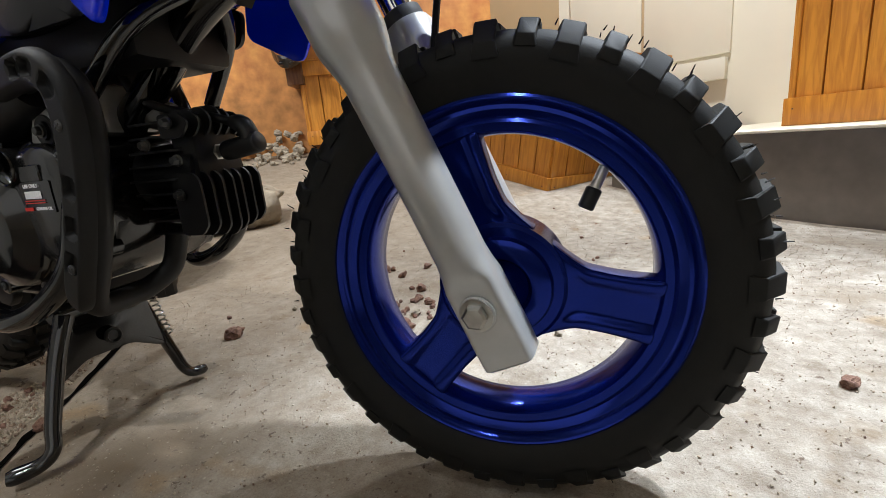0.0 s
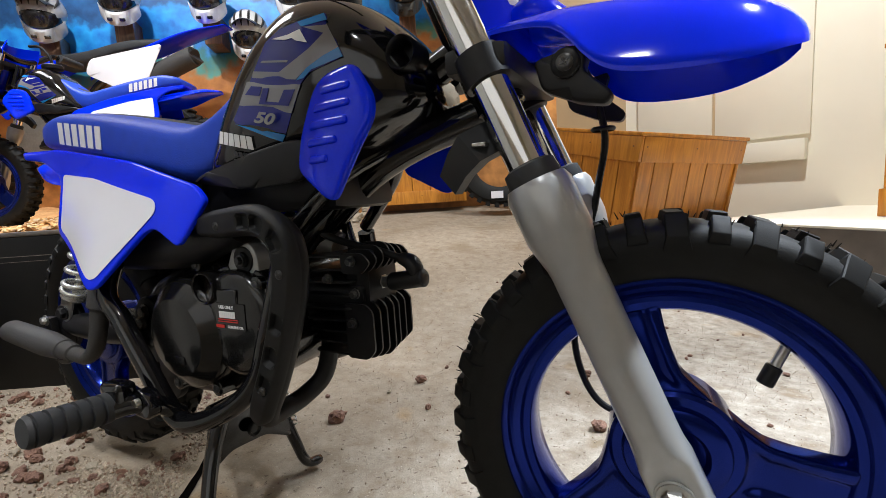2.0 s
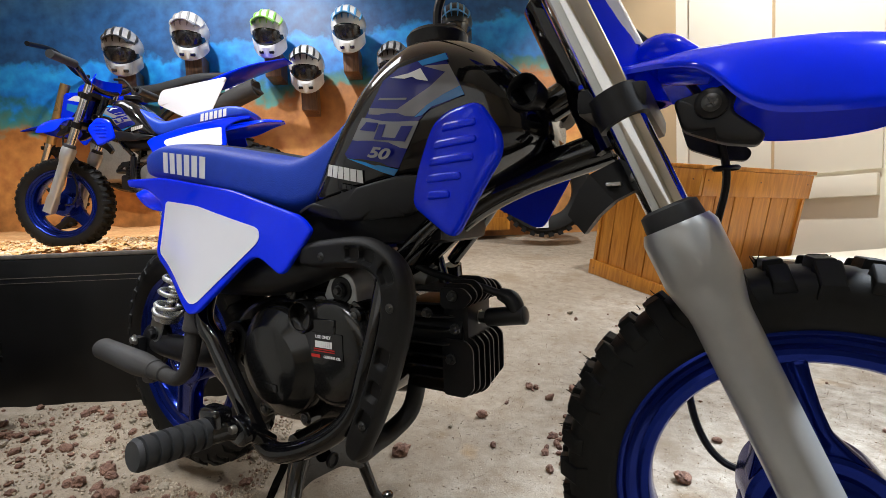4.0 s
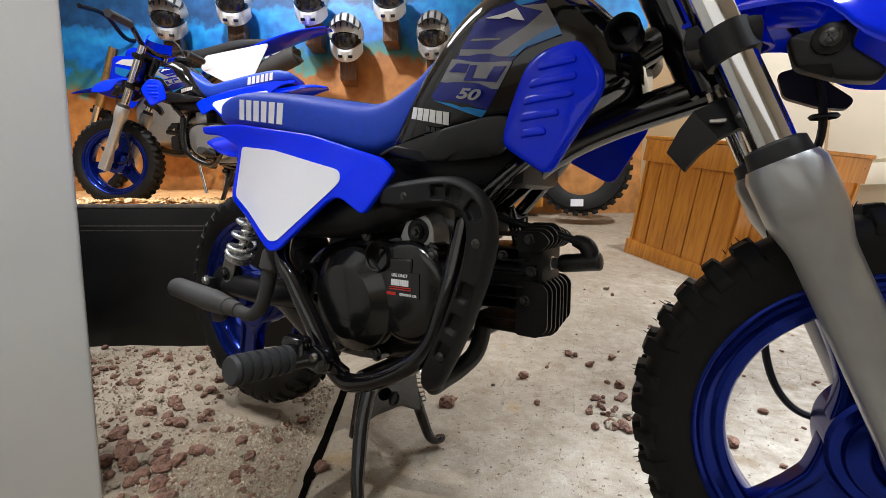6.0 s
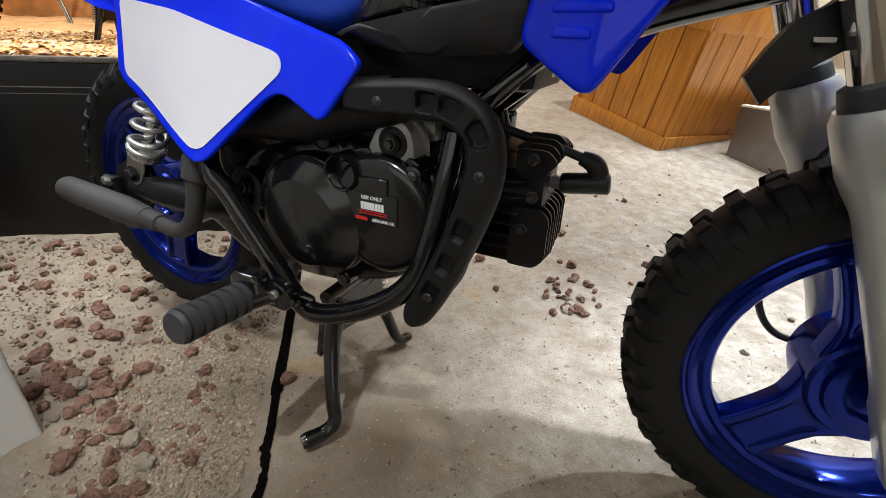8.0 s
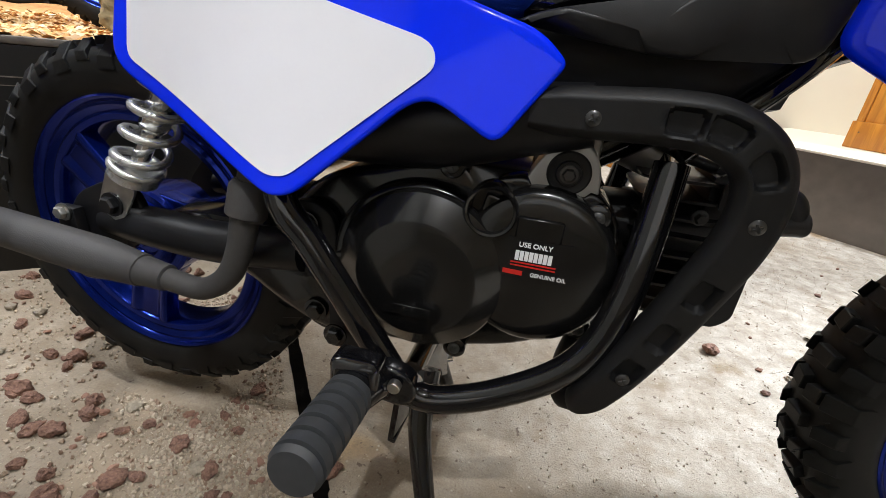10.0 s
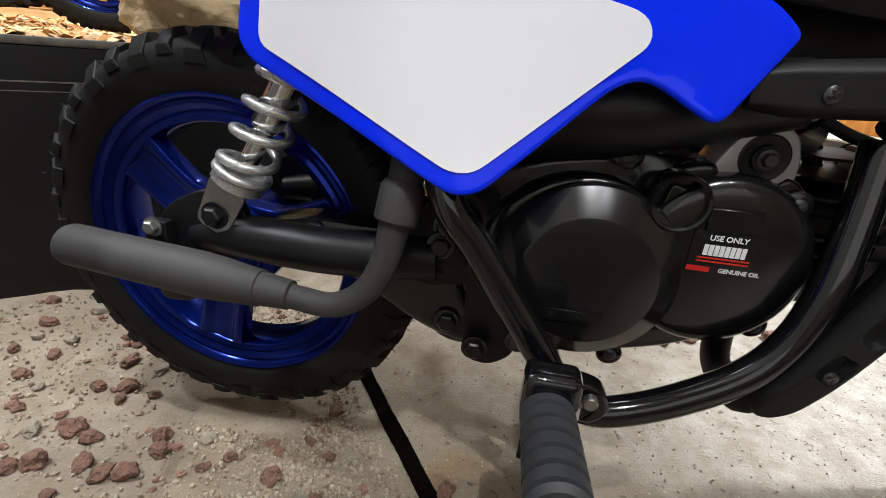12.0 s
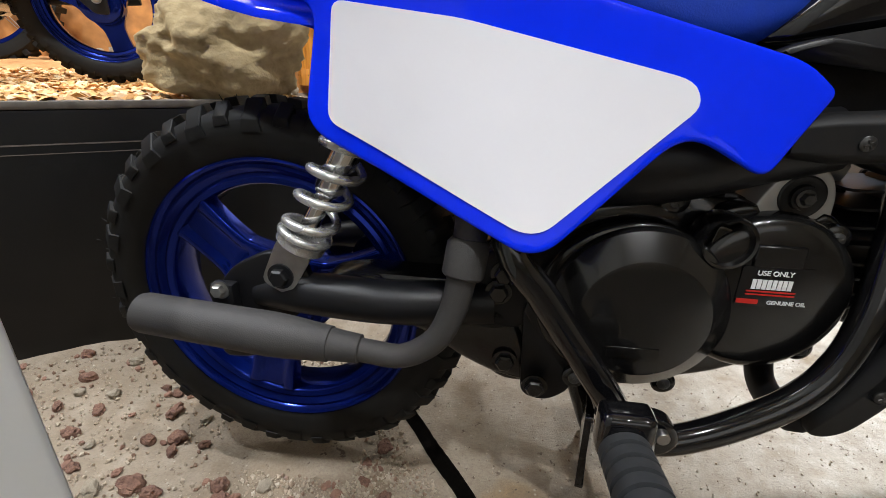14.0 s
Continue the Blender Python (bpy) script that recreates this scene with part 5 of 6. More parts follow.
    art = [
        ("tank_graphic", [(0.463, 0.485), (0.494, 0.517), (0.515, 0.548), (0.5325, 0.557), (0.554, 0.560), (0.578, 0.5635), (0.5946, 0.531), (0.598, 0.522), (0.584, 0.518), (0.565, 0.513), (0.555, 0.505), (0.540, 0.482), (0.526, 0.465), (0.4656, 0.481)], M_DECALB, 0.0007),
        ("tank_graphic", [(0.559, 0.553), (0.583, 0.551), (0.5946, 0.530), (0.580, 0.5246), (0.5636, 0.517), (0.5506, 0.509), (0.498, 0.5187), (0.500, 0.5244), (0.533, 0.518), (0.567, 0.533), (0.581, 0.544)], M_DECALG, 0.0014),
        ("tank_graphic", [(0.5946, 0.530), (0.598, 0.522), (0.568, 0.515), (0.559, 0.509), (0.551, 0.508), (0.5636, 0.517), (0.580, 0.5246)], M_DECALC, 0.0016),
        ("tank_graphic", [(0.553, 0.5586), (0.577, 0.563), (0.582, 0.5555), (0.558, 0.5534)], M_DECALC, 0.0016),
        ("tank_graphic", [(0.5247, 0.5483), (0.5448, 0.5485), (0.5568, 0.551), (0.5654, 0.538), (0.554, 0.5415), (0.549, 0.5448), (0.541, 0.5444)], M_DECALW, 0.0018),
        ("tank_graphic", [(0.490, 0.5167), (0.555, 0.504), (0.540, 0.4815), (0.4754, 0.497)], M_DECALG, 0.0014),
        ("tank_mark", [(0.4964, 0.5114), (0.511, 0.5084), (0.506, 0.501), (0.487, 0.505)], M_DECALB, 0.0021),
        ("tank_mark", [(0.512, 0.507), (0.5195, 0.506), (0.5136, 0.495), (0.529, 0.492), (0.537, 0.502), (0.549, 0.5006), (0.539, 0.488), (0.504, 0.494)], M_DECALB, 0.0021),
        ("tank_graphic", [(0.4656, 0.4805), (0.526, 0.4643), (0.519, 0.459), (0.507, 0.4634)], M_DECALC, 0.0016),
        ("tank_graphic", [(0.513, 0.5314), (0.544, 0.5266), (0.5427, 0.525), (0.511, 0.530)], M_DECALG, 0.0014),
    ]
    for s in (-1, 1):
        for nm, pl, mt, lift in art:
            part(nm, decal(pl, tree, s, 0.006, lift), mt, bike)
        for pl in letters(6, 0.055, 0.0125, 0.14, 0.3):
            o = (0.434, 0.4655) if s < 0 else (0.486, 0.4555)
            part("tank_mark", decal(placed(pl, o, (-s * 0.88, s * 0.2), (0.0, 1.0)), tree, s, 0.006, 0.0018), M_DECALW, bike)
        for pl in letters(4, 0.026, 0.0050, 0.15, 0.3) + letters(7, 0.030, 0.0042, 0.2, 0.2):
            o = (0.452, 0.4515) if s < 0 else (0.476, 0.4460)
            if len(pl) and pl[2][1] < 0.0045:
                o = (o[0] - s * -0.004, o[1] - 0.0065)
            part("tank_print", decal(placed(pl, o, (-s * 0.88, s * 0.2), (0.0, 1.0)), tree, s, 0.006, 0.0012), M_PRINT, bike)
    t50 = text_part("50", 0.0165, FACE_AT(0.508, -0.0925, 0.4800) @ Matrix.Rotation(-0.22, 4, "Z") @ Matrix.Diagonal((1.5, 0.85, 1, 1)), M_DECALG, bike)
    t50.data.shear, t50.data.offset = 0.3, 0.0006
    part("tank_skirt", sheet(rounded([(0.380, 0.428), (0.47, 0.416), (0.545, 0.420), (0.555, 0.455), (0.535, 0.459), (0.49, 0.452), (0.40, 0.436)], 0.012), lambda x, z: -0.084 - 0.009 * math.sin(min(3.14, max(0, (x - 0.37) / 0.2 * 3.14))), 0.004, 0.012, 0.004), M_BLACKP, bike)
    part("tank_skirt", sheet(rounded([(0.380, 0.428), (0.47, 0.416), (0.545, 0.420), (0.555, 0.455), (0.535, 0.459), (0.49, 0.452), (0.40, 0.436)], 0.012), lambda x, z: 0.084 + 0.009 * math.sin(min(3.14, max(0, (x - 0.37) / 0.2 * 3.14))), 0.004, 0.012, 0.004), M_BLACKP, bike)

    shroud = rounded([(0.547, 0.428), (0.552, 0.455), (0.566, 0.499, 0.012), (0.582, 0.509), (0.617, 0.512), (0.641, 0.480), (0.643, 0.462), (0.604, 0.400, 0.008), (0.594, 0.400, 0.006)], 0.010)

    for s in (-1, 1):
        def sy(x, z, s=s):
            k = (0.46 - z) / 0.03
            soft = 0.03 * (0.21 * k - 0.11 * (math.sqrt(k * k + 0.25) - 0.5))
            return s * (0.101 + 0.20 * (x - 0.595) + soft + 0.006 * math.sin(max(0, min(1, (x - 0.545) / 0.10)) * math.pi))
        sh = part("tank_shroud", sheet(shroud, sy, 0.003, 0.0055, 0.0055), M_BLUE, bike, "glossy blue ribbed shroud", smooth=60)
        for z, a, b in ((0.493, 0.584, 0.618), (0.4785, 0.577, 0.620), (0.464, 0.573, 0.619), (0.4495, 0.571, 0.608), (0.435, 0.573, 0.597)):
            rib = rounded([(a, z + 0.0042), (b, z + 0.0030), (b + 0.001, z - 0.0035), (a - 0.002, z - 0.0035)], 0.0035)
            part("rib", sheet(rib, lambda x, q, s=s, sy=sy: sy(x, q) + s * 0.0024, 0.001, 0.004, 0.0024), M_BLUE, sh, smooth=60)
    for s in (-1, 1):
        part("horn_tube", lathe([(s * 0.035, 0.0), (s * 0.035, 0.0135), (s * 0.062, 0.0150), (s * 0.064, 0.0140), (s * 0.062, 0.0120), (s * 0.045, 0.0105), (s * 0.045, 0.0)], 24, (0.645, 0, 0.521)), M_BLACKP, bike)

    def py(x, z, s=-1):
        t = (0.462 - z) / 0.135
        k = 0.5 * (t + math.sqrt(t * t + 0.03))
        w = 0.13 if x < 0.25 else 0.23
        return s * (0.085 + 0.050 * k / (1 + ((x - 0.25) / w) ** 2))
    outline = rounded([(0.000, 0.497, 0.006), (0.10, 0.492), (0.27, 0.462), (0.40, 0.424, 0.012), (0.418, 0.408, 0.006), (0.384, 0.359, 0.010), (0.344, 0.381, 0.014), (0.328, 0.377, 0.012), (0.262, 0.315, 0.010), (0.246, 0.3125, 0.008), (0.105, 0.374, 0.010), (0.096, 0.387, 0.010), (0.105, 0.452, 0.012), (0.060, 0.478), (0.004, 0.485, 0.006)], 0.02)
    plate = rounded([(0.117, 0.457, 0.008), (0.20, 0.446), (0.338, 0.413, 0.012), (0.343, 0.399, 0.008), (0.258, 0.3265, 0.008), (0.244, 0.3255, 0.008), (0.113, 0.384, 0.008)], 0.01)
    for s in (-1, 1):
        part("side_panel", sheet(outline, lambda x, z, s=s: py(x, z, s), 0.003, 0.005, 0.0032), M_BLUE, bike, "glossy blue side panel", smooth=60)
        part("side_number_field", sheet(plate, lambda x, z, s=s: py(x, z, s) + s * 0.0013, 0.0005, 0.008), M_WHITE, bike, "blank white number field with a smooth sheen", smooth=60)
    # rear mudguard under the seat
    st = [(-0.10, 0.489, 0.020, 0.006), (-0.07, 0.492, 0.040, 0.010), (-0.03, 0.494, 0.058, 0.018), (0.06, 0.486, 0.080, 0.035), (0.16, 0.47, 0.075, 0.03), (0.20, 0.46, 0.06, 0.03)]
    part("rear_mudguard", loft([arch(x, z, hw, dr, 0.0035) for x, z, hw, dr in [tuple(q) for q in spline(st, 4)]]), M_BLUE, bike, "glossy blue rear mudguard", smooth=50)
    part("airbox", box((0.20, -0.06, 0.33), (0.36, 0.06, 0.45), 0.012), M_BLACKP, bike)
    # added black box that fills the dark space of hoses under the tank
    part("under_tank_cover", box((0.355, -0.055, 0.390), (0.555, 0.055, 0.445), 0.014), M_BLACKP, bike)
    # the body and engine ride a little higher and further forward than the wheels' line
    low = ("front_wheel", "rear_wheel", "fork_", "axle_nut", "axle_washer", "axle", "lower_yoke", "upper_yoke", "handlebar", "grip", "front_mudguard", "mudguard_bracket",
           "cable_guide", "number_", "board_bulge", "front_brake_cable", "cable_ring", "centre_stand")
    for c in bike.children:
        if not c.name.startswith(low) or c.name.startswith("axle_adjuster"):
            c.location += BODY
    return bike


def FACE_AT(x, y, z):
    return Matrix.Translation((x, y, z)) @ FACE


def guard_mesh(path):
    """A rounded half-pipe that covers the header's outer side, with sunk slots along its back."""
    bm = bmesh.new()
    sp = spline(path, 20)
    run = [0.0]
    for a, b in zip(sp, sp[1:]):
        run.append(run[-1] + float(np.linalg.norm(b - a)))
    slots = [run[k] for k in (44, 60, 84, 136, 154, 172)]
    rows = []
    for i, p in enumerate(sp):
        d = Vector(sp[min(i + 1, len(sp) - 1)] - sp[max(i - 1, 0)]).normalized()
        n = d.cross(Vector((0, 1, 0))).normalized()
        t = i / (len(sp) - 1)
        w = 0.0148 + 0.0015 * math.sin(t * 3.14)
        deep = 0.0112
        if t < 0.06:
            w *= 0.8 + 0.2 * t / 0.06
        if t > 0.94:
            k = math.sqrt(max(0.03, 1 - ((t - 0.94) / 0.06) ** 2))
            w *= k
            deep *= 0.4 + 0.6 * k
        near = min(abs(run[i] - q) for q in slots)
        row = []
        for k in range(31):
            a = math.pi * k / 30
            c = w * math.cos(a)
            dx, dz = max(0.0, near - 0.0055), max(0.0, abs(c + 0.0005) - 0.0025)
            gap = math.hypot(dx, dz) - 0.0046
            sink = 0.0058 * max(0.0, min(1.0, -gap / 0.0016 + 0.3))
            row.append(bm.verts.new(Vector(p) + n * c - Vector((0, 1, 0)) * (0.005 + deep * min(1, 1.25 * math.sin(a)) - sink)))
        for k in range(29, 0, -2):
            a = math.pi * k / 30
            row.append(bm.verts.new(Vector(p) + n * w * 0.88 * math.cos(a) - Vector((0, 1, 0)) * (0.005 + (deep - 0.0065) * min(1, 1.25 * math.sin(a)))))
        rows.append(row)
    m = len(rows[0])
    for r, q in zip(rows, rows[1:]):
        for k in range(m):
            bm.faces.new((r[k], r[(k + 1) % m], q[(k + 1) % m], q[k]))
    bm.faces.new(rows[0][::-1])
    bm.faces.new(rows[-1])
    return bm


M_SPRING = mat("bright_spring_steel", (0.62, 0.62, 0.60), 0.26, 0.75, 0.08, 120, 0.03, 500)
M_CAP = mat("black_moulded_rubber", (0.010, 0.010, 0.011), 0.42, 0, 0.2, 120, 0.1, 800)
M_PRINT = mat("dark_grey_print", (0.07, 0.07, 0.075), 0.3, 0, 0.1, 40)
M_DARKSTEEL = mat("blackened_steel", (0.09, 0.09, 0.09), 0.35, 0.8, 0.2, 200)
bike = small_bike()

# ---------------------------------------------------------------- other bikes on show
BIKE2 = Matrix.Translation((-0.805, 0.790, 0.365)) @ Matrix.Rotation(radians(-150.4), 4, "Z")
b2 = copy_thing(bike, BIKE2)
tagged(b2, "small blue children's motocross bike standing on the chip bed")
BIKE3 = Matrix.Translation((-1.395, -0.716, -0.006)) @ Matrix.Rotation(radians(33), 4, "Z")
b3 = copy_thing(bike, BIKE3)
tagged(b3, "small blue children's motocross bike beside the black board")


def motocross_bike():
    """A larger motocross bike seen behind the small ones: its main bodies only."""
    root = thing("motocross_bike", "full-size blue and white motocross bike on the chip bed", "motorcycle")
    for x in (0.0, 1.36):
        r = 0.31
        w = new("wheel")
        w.parent = root
        w.matrix_local = Matrix.Translation((x, 0, r))
        part("tyre", lathe([(-0.03, 0.25), (-0.045, 0.275), (-0.045, 0.295), (-0.025, 0.31), (0.025, 0.31), (0.045, 0.295), (0.045, 0.275), (0.03, 0.25)], 56, closed=True), M_TYRE, w)
        part("rim", lathe([(-0.024, 0.235), (-0.028, 0.256), (0.028, 0.256), (0.024, 0.235)], 56, closed=True), M_RIM, w)
        part("hub", lathe([(-0.05, 0.0), (-0.05, 0.03), (0.05, 0.03), (0.05, 0.0)], 20), M_ALU, w)
        for k in range(24):
            a = 2 * math.pi * k / 24
            s = 1 if k % 2 else -1
            part("spoke", rod((0.03 * math.cos(a), s * 0.04, 0.03 * math.sin(a)), (0.24 * math.cos(a + 0.15 * s), 0, 0.24 * math.sin(a + 0.15 * s)), 0.0016, 5), M_STEEL, w)
        for k in range(36):
            a = 2 * math.pi * k / 36
            ob = part("tread_block", box((0.300, -0.040, -0.011), (0.322, 0.040, 0.011), 0.002, 1), M_TYRE, w, smooth=30)
            ob.matrix_local = Matrix.Rotation(a, 4, "Y")
    gold = M_GOLD
    for s in (-1, 1):
        part("fork_tube", tube([(1.02, s * 0.10, 0.97), (1.18, s * 0.10, 0.60)], 0.027, 18), gold, root, "gold fork tube")
        part("fork_leg", tube([(1.18, s * 0.10, 0.62), (1.34, s * 0.10, 0.28)], 0.021, 18), M_CHROME, root)
    part("handlebar", curved([(0.90, -0.40, 1.10), (0.95, -0.2, 1.13), (1.0, 0, 1.05), (0.95, 0.2, 1.13), (0.90, 0.40, 1.10)], 0.014), M_BLACKP, root)
    seat = spline([(-0.12, 0.93, 0.06, 0.02), (0.1, 0.925, 0.08, 0.035), (0.4, 0.885, 0.085, 0.04), (0.7, 0.90, 0.07, 0.04), (0.86, 0.95, 0.05, 0.02)], 5)
    part("seat", loft([oval(x, z, w, h, 3.2, 28) for x, z, w, h in seat]), M_RUBBER, root, "dark grey seat", smooth=60)
    part("rear_mudguard", loft([oval(x, z, w, h, 2.5, 24) for x, z, w, h in spline([(-0.50, 0.99, 0.045, 0.006), (-0.3, 0.965, 0.075, 0.012), (-0.1, 0.92, 0.08, 0.02), (0.06, 0.88, 0.07, 0.02)], 5)]), M_BLUE, root, "blue upswept rear mudguard", smooth=60)
    for s in (-1, 1):
        part("side_panel", sheet(rounded([(-0.16, 0.90), (0.30, 0.86), (0.34, 0.78), (0.10, 0.66), (-0.02, 0.68)], 0.03), lambda x, z: s * 0.115, 0.004, 0.04, 0.006), M_WHITE, root, "white side panel", smooth=60)
        part("shroud", sheet(rounded([(0.50, 0.86), (0.98, 0.90), (1.03, 0.74), (0.86, 0.55), (0.70, 0.70)], 0.03), lambda x, z: s * 0.15, 0.004, 0.04, 0.006), M_BLUE, root, "blue radiator shroud", smooth=60)
    for s in (-1, 1):
        for pl, mt in (([(0.60, 0.845), (0.90, 0.872), (0.96, 0.85), (0.72, 0.80)], M_DECALW), ([(0.76, 0.78), (0.96, 0.83), (0.97, 0.79), (0.84, 0.74)], M_DECALC), ([(0.80, 0.70), (0.94, 0.745), (0.90, 0.67), (0.84, 0.62)], M_DECALG)):
            part("shroud_graphic", sheet(rounded(pl, 0.008), lambda x, z: s * 0.1515, 0.0006, 0.05), mt, root)
    part("tank", loft([oval(x, z, w, h, 2.6, 24) for x, z, w, h in spline([(0.55, 0.88, 0.08, 0.03), (0.72, 0.88, 0.12, 0.07), (0.9, 0.91, 0.11, 0.07), (0.98, 0.92, 0.06, 0.03)], 4)]), M_BLUE, root, smooth=60)
    part("front_mudguard", loft([oval(x, z, w, h, 2.5, 24) for x, z, w, h in spline([(0.98, 0.70, 0.06, 0.02), (1.2, 0.73, 0.08, 0.014), (1.5, 0.70, 0.07, 0.010), (1.68, 0.64, 0.03, 0.006)], 5)]), M_BLUE, root, smooth=60)
    part("engine", box((0.50, -0.13, 0.33), (0.86, 0.13, 0.66), 0.04), M_ALU, root, "silver cast engine")
    part("swing_arm", rod((0.0, 0.08, 0.31), (0.52, 0.07, 0.42), 0.028, 12), M_ALU, root)
    part("silencer", curved([(-0.30, 0.05, 0.83, 0.045), (-0.27, 0.05, 0.825, 0.055), (0.10, 0.05, 0.70, 0.055), (0.16, 0.05, 0.68, 0.04)], 0, 20), M_PIPE, root, "dark grey silencer")
    part("frame", curved([(1.0, 0, 0.95), (0.95, 0, 0.6), (0.86, 0, 0.34), (0.5, 0, 0.30), (0.42, 0, 0.7), (0.1, 0, 0.84)], 0.022, 12), M_GLOSS, root)
    part("paddock_stand", curved([(0.30, -0.16, 0.0), (0.36, -0.14, 0.30), (0.36, 0.14, 0.30), (0.30, 0.16, 0.0)], 0.011, 10), M_CHROME, root)
    return root


M_GOLD = mat("gold_anodised", (0.62, 0.42, 0.18), 0.3, 0.9, 0.06, 60)
mx = motocross_bike()
mx.matrix_world = Matrix.Translation((-1.85, 1.28, 0.43)) @ Matrix.Rotation(radians(-159.9), 4, "Z")

# ---------------------------------------------------------------- helmets on the mural wall


def helmet(p, colour, accent, turn=0.0):
    """An off-road helmet on a dark wooden bracket; it looks along its local -y."""
    root = thing("helmet", "off-road helmet in %s on a wall bracket" % colour[0], "helmet", "helmets on the wall")
    bm = bmesh.new()
    bmesh.ops.create_uvsphere(bm, u_segments=36, v_segments=24, radius=1)
    for v in bm.verts:
        x, y, z = v.co
        low = max(0.0, -z)
        v.co = Vector((x * 0.112 * (1 - 0.30 * low), y * 0.140 * (1 - 0.10 * low), z * 0.130))
    part("shell", bm, colour[1], root, smooth=60)
    chin = []
    for k in range(17):
        a = math.pi * (k / 16 - 0.5)
        c, s = math.cos(a), math.sin(a)
        q = Vector((0.092 * s, -0.045 - 0.115 * c ** 1.4, -0.055 - 0.040 * c))
        chin.append([q + Vector((0, 0.016 * u * c + 0.004, 0.030 * w)) + Vector((0.012 * u * s, 0, 0)) for u, w in ((1, 1), (1, -0.9), (0, -1.25), (-1, -0.9), (-1, 0.8), (0, 1.15))])
    part("chin_bar", loft(chin), colour[1], root, smooth=50)
    for s in (-1, 1):
        part("chin_vent", box((s * 0.030 - 0.014, -0.170, -0.105), (s * 0.030 + 0.014, -0.150, -0.088), 0.003, 1), M_VISOR, root)
    port = []
    for x in np.linspace(-0.094, 0.094, 13):
        k = (x / 0.1) ** 2
        port.append(oval(x, -0.012 + 0.006 * k, 0.022, 0.052 * (1 - 0.55 * k), 3.0, 20, yc=-0.128 * math.sqrt(max(0.05, 1 - k * 0.93)) + 0.004))
    part("eye_port", loft(port), M_VISOR, root, "dark goggle lens in the eye port", smooth=60)
    peak = []
    for k in range(7):
        v = k / 6
        hw = 0.082 - 0.020 * v
        y, z = -0.080 - 0.085 * v, 0.088 + 0.038 * v - 0.02 * v * v
        top = [Vector((hw * u, y, z - 0.030 * u * u)) for u in np.linspace(-1, 1, 11)]
        peak.append(top + [q - Vector((0, 0, 0.005)) for q in reversed(top)])
    part("peak", loft(peak), accent, root, smooth=50)
    for s in (-1, 1):
        for x0, x1 in ((0.016, 0.022), (0.048, 0.060), (0.075, 0.092)):
            pts = []
            for t in np.linspace(0.15, 1.35, 9):
                xx = x0 + (x1 - x0) * math.sin(t * 2)
                f = math.sqrt(max(0.0, 1 - (xx / 0.112) ** 2))
                pts.append(Vector((s * xx, -0.140 * f * math.cos(t + 0.35), 0.130 * f * math.sin(t + 0.35))))
            part("stripe", tube(pts, [0.002, 0.005, 0.007, 0.008, 0.008, 0.008, 0.006, 0.004, 0.002], 8, flat=0.9), accent, root)
    part("bracket", box((-0.05, 0.02, -0.27), (0.05, 0.20, -0.10), 0.004), M_WOODD, root, "dark wooden wall bracket")
    for c in root.children:
        if not c.name.startswith("bracket"):
            c.matrix_local = Matrix.Rotation(radians(28), 4, "X") @ c.matrix_local
    a = math.atan2(ALONG.y, ALONG.x)
    root.matrix_world = Matrix.Translation(Vector(p) - AWAY * 0.20) @ Matrix.Rotation(a + turn, 4, "Z")
    return root


M_VISOR = mat("dark_visor", (0.01, 0.01, 0.012), 0.2, 0, 0.2, 40, coat=0.4)
M_HWHITE = mat("white_shell", (0.75, 0.75, 0.74), 0.25, 0, 0.05, 30, coat=0.5)
M_HGREY = mat("silver_shell", (0.42, 0.42, 0.43), 0.25, 0.2, 0.1, 14, coat=0.5)
M_HGREEN = mat("green_trim", (0.28, 0.62, 0.10), 0.3, 0, 0.1, 30, coat=0.4)
M_HBLUE = mat("pale_blue_trim", (0.08, 0.32, 0.62), 0.3, 0, 0.1, 30, coat=0.4)
M_HBLACK = mat("black_trim", (0.02, 0.02, 0.02), 0.3, 0, 0.1, 30, coat=0.4)
helmet((-2.484, 1.177, 1.58), ("grey and black", M_HGREY), M_HBLACK, 0.3)
helmet((-2.134, 1.408, 1.665), ("white and grey", M_HWHITE), M_HGREY, 0.2)
helmet((-1.720, 1.681, 1.667), ("white and green", M_HWHITE), M_HGREEN, 0.05)
helmet((-1.300, 1.956, 1.685), ("white and blue", M_HWHITE), M_HBLUE, 0.0)
helmet((-1.535, 1.804, 1.446), ("white and black", M_HWHITE), M_HBLACK, 0.1)
helmet((-1.065, 2.111, 1.458), ("silver and black", M_HGREY), M_HBLACK, -0.1)
helmet((-0.727, 2.335, 1.685), ("black and pale blue", M_HBLACK), M_HBLUE, -0.1)
helmet((-0.98, 2.169, 0.98), ("black and blue", M_HBLACK), M_HBLUE, -0.2)


def wall_frame(p, along):
    d = Vector((*along, 0)).normalized()
    return Matrix.Translation(p) @ Matrix.Rotation(math.atan2(d.y, d.x), 4, "Z")


sign = thing("paper_sign", "white paper notice with dark printed lines", "sign", m=wall_frame(Vector((-1.96, 1.522, 1.415)) - AWAY * 0.004, ALONG))
part("paper", box((-0.10, -0.002, -0.07), (0.10, 0.0, 0.07)), M_WHITE, sign)
for k, (a, b) in enumerate(((-0.075, 0.08), (-0.06, 0.05), (-0.07, 0.075))):
    part("print_line", box((a, -0.0032, 0.03 - 0.035 * k), (b, -0.0022, 0.045 - 0.035 * k)), M_DECALB, sign)

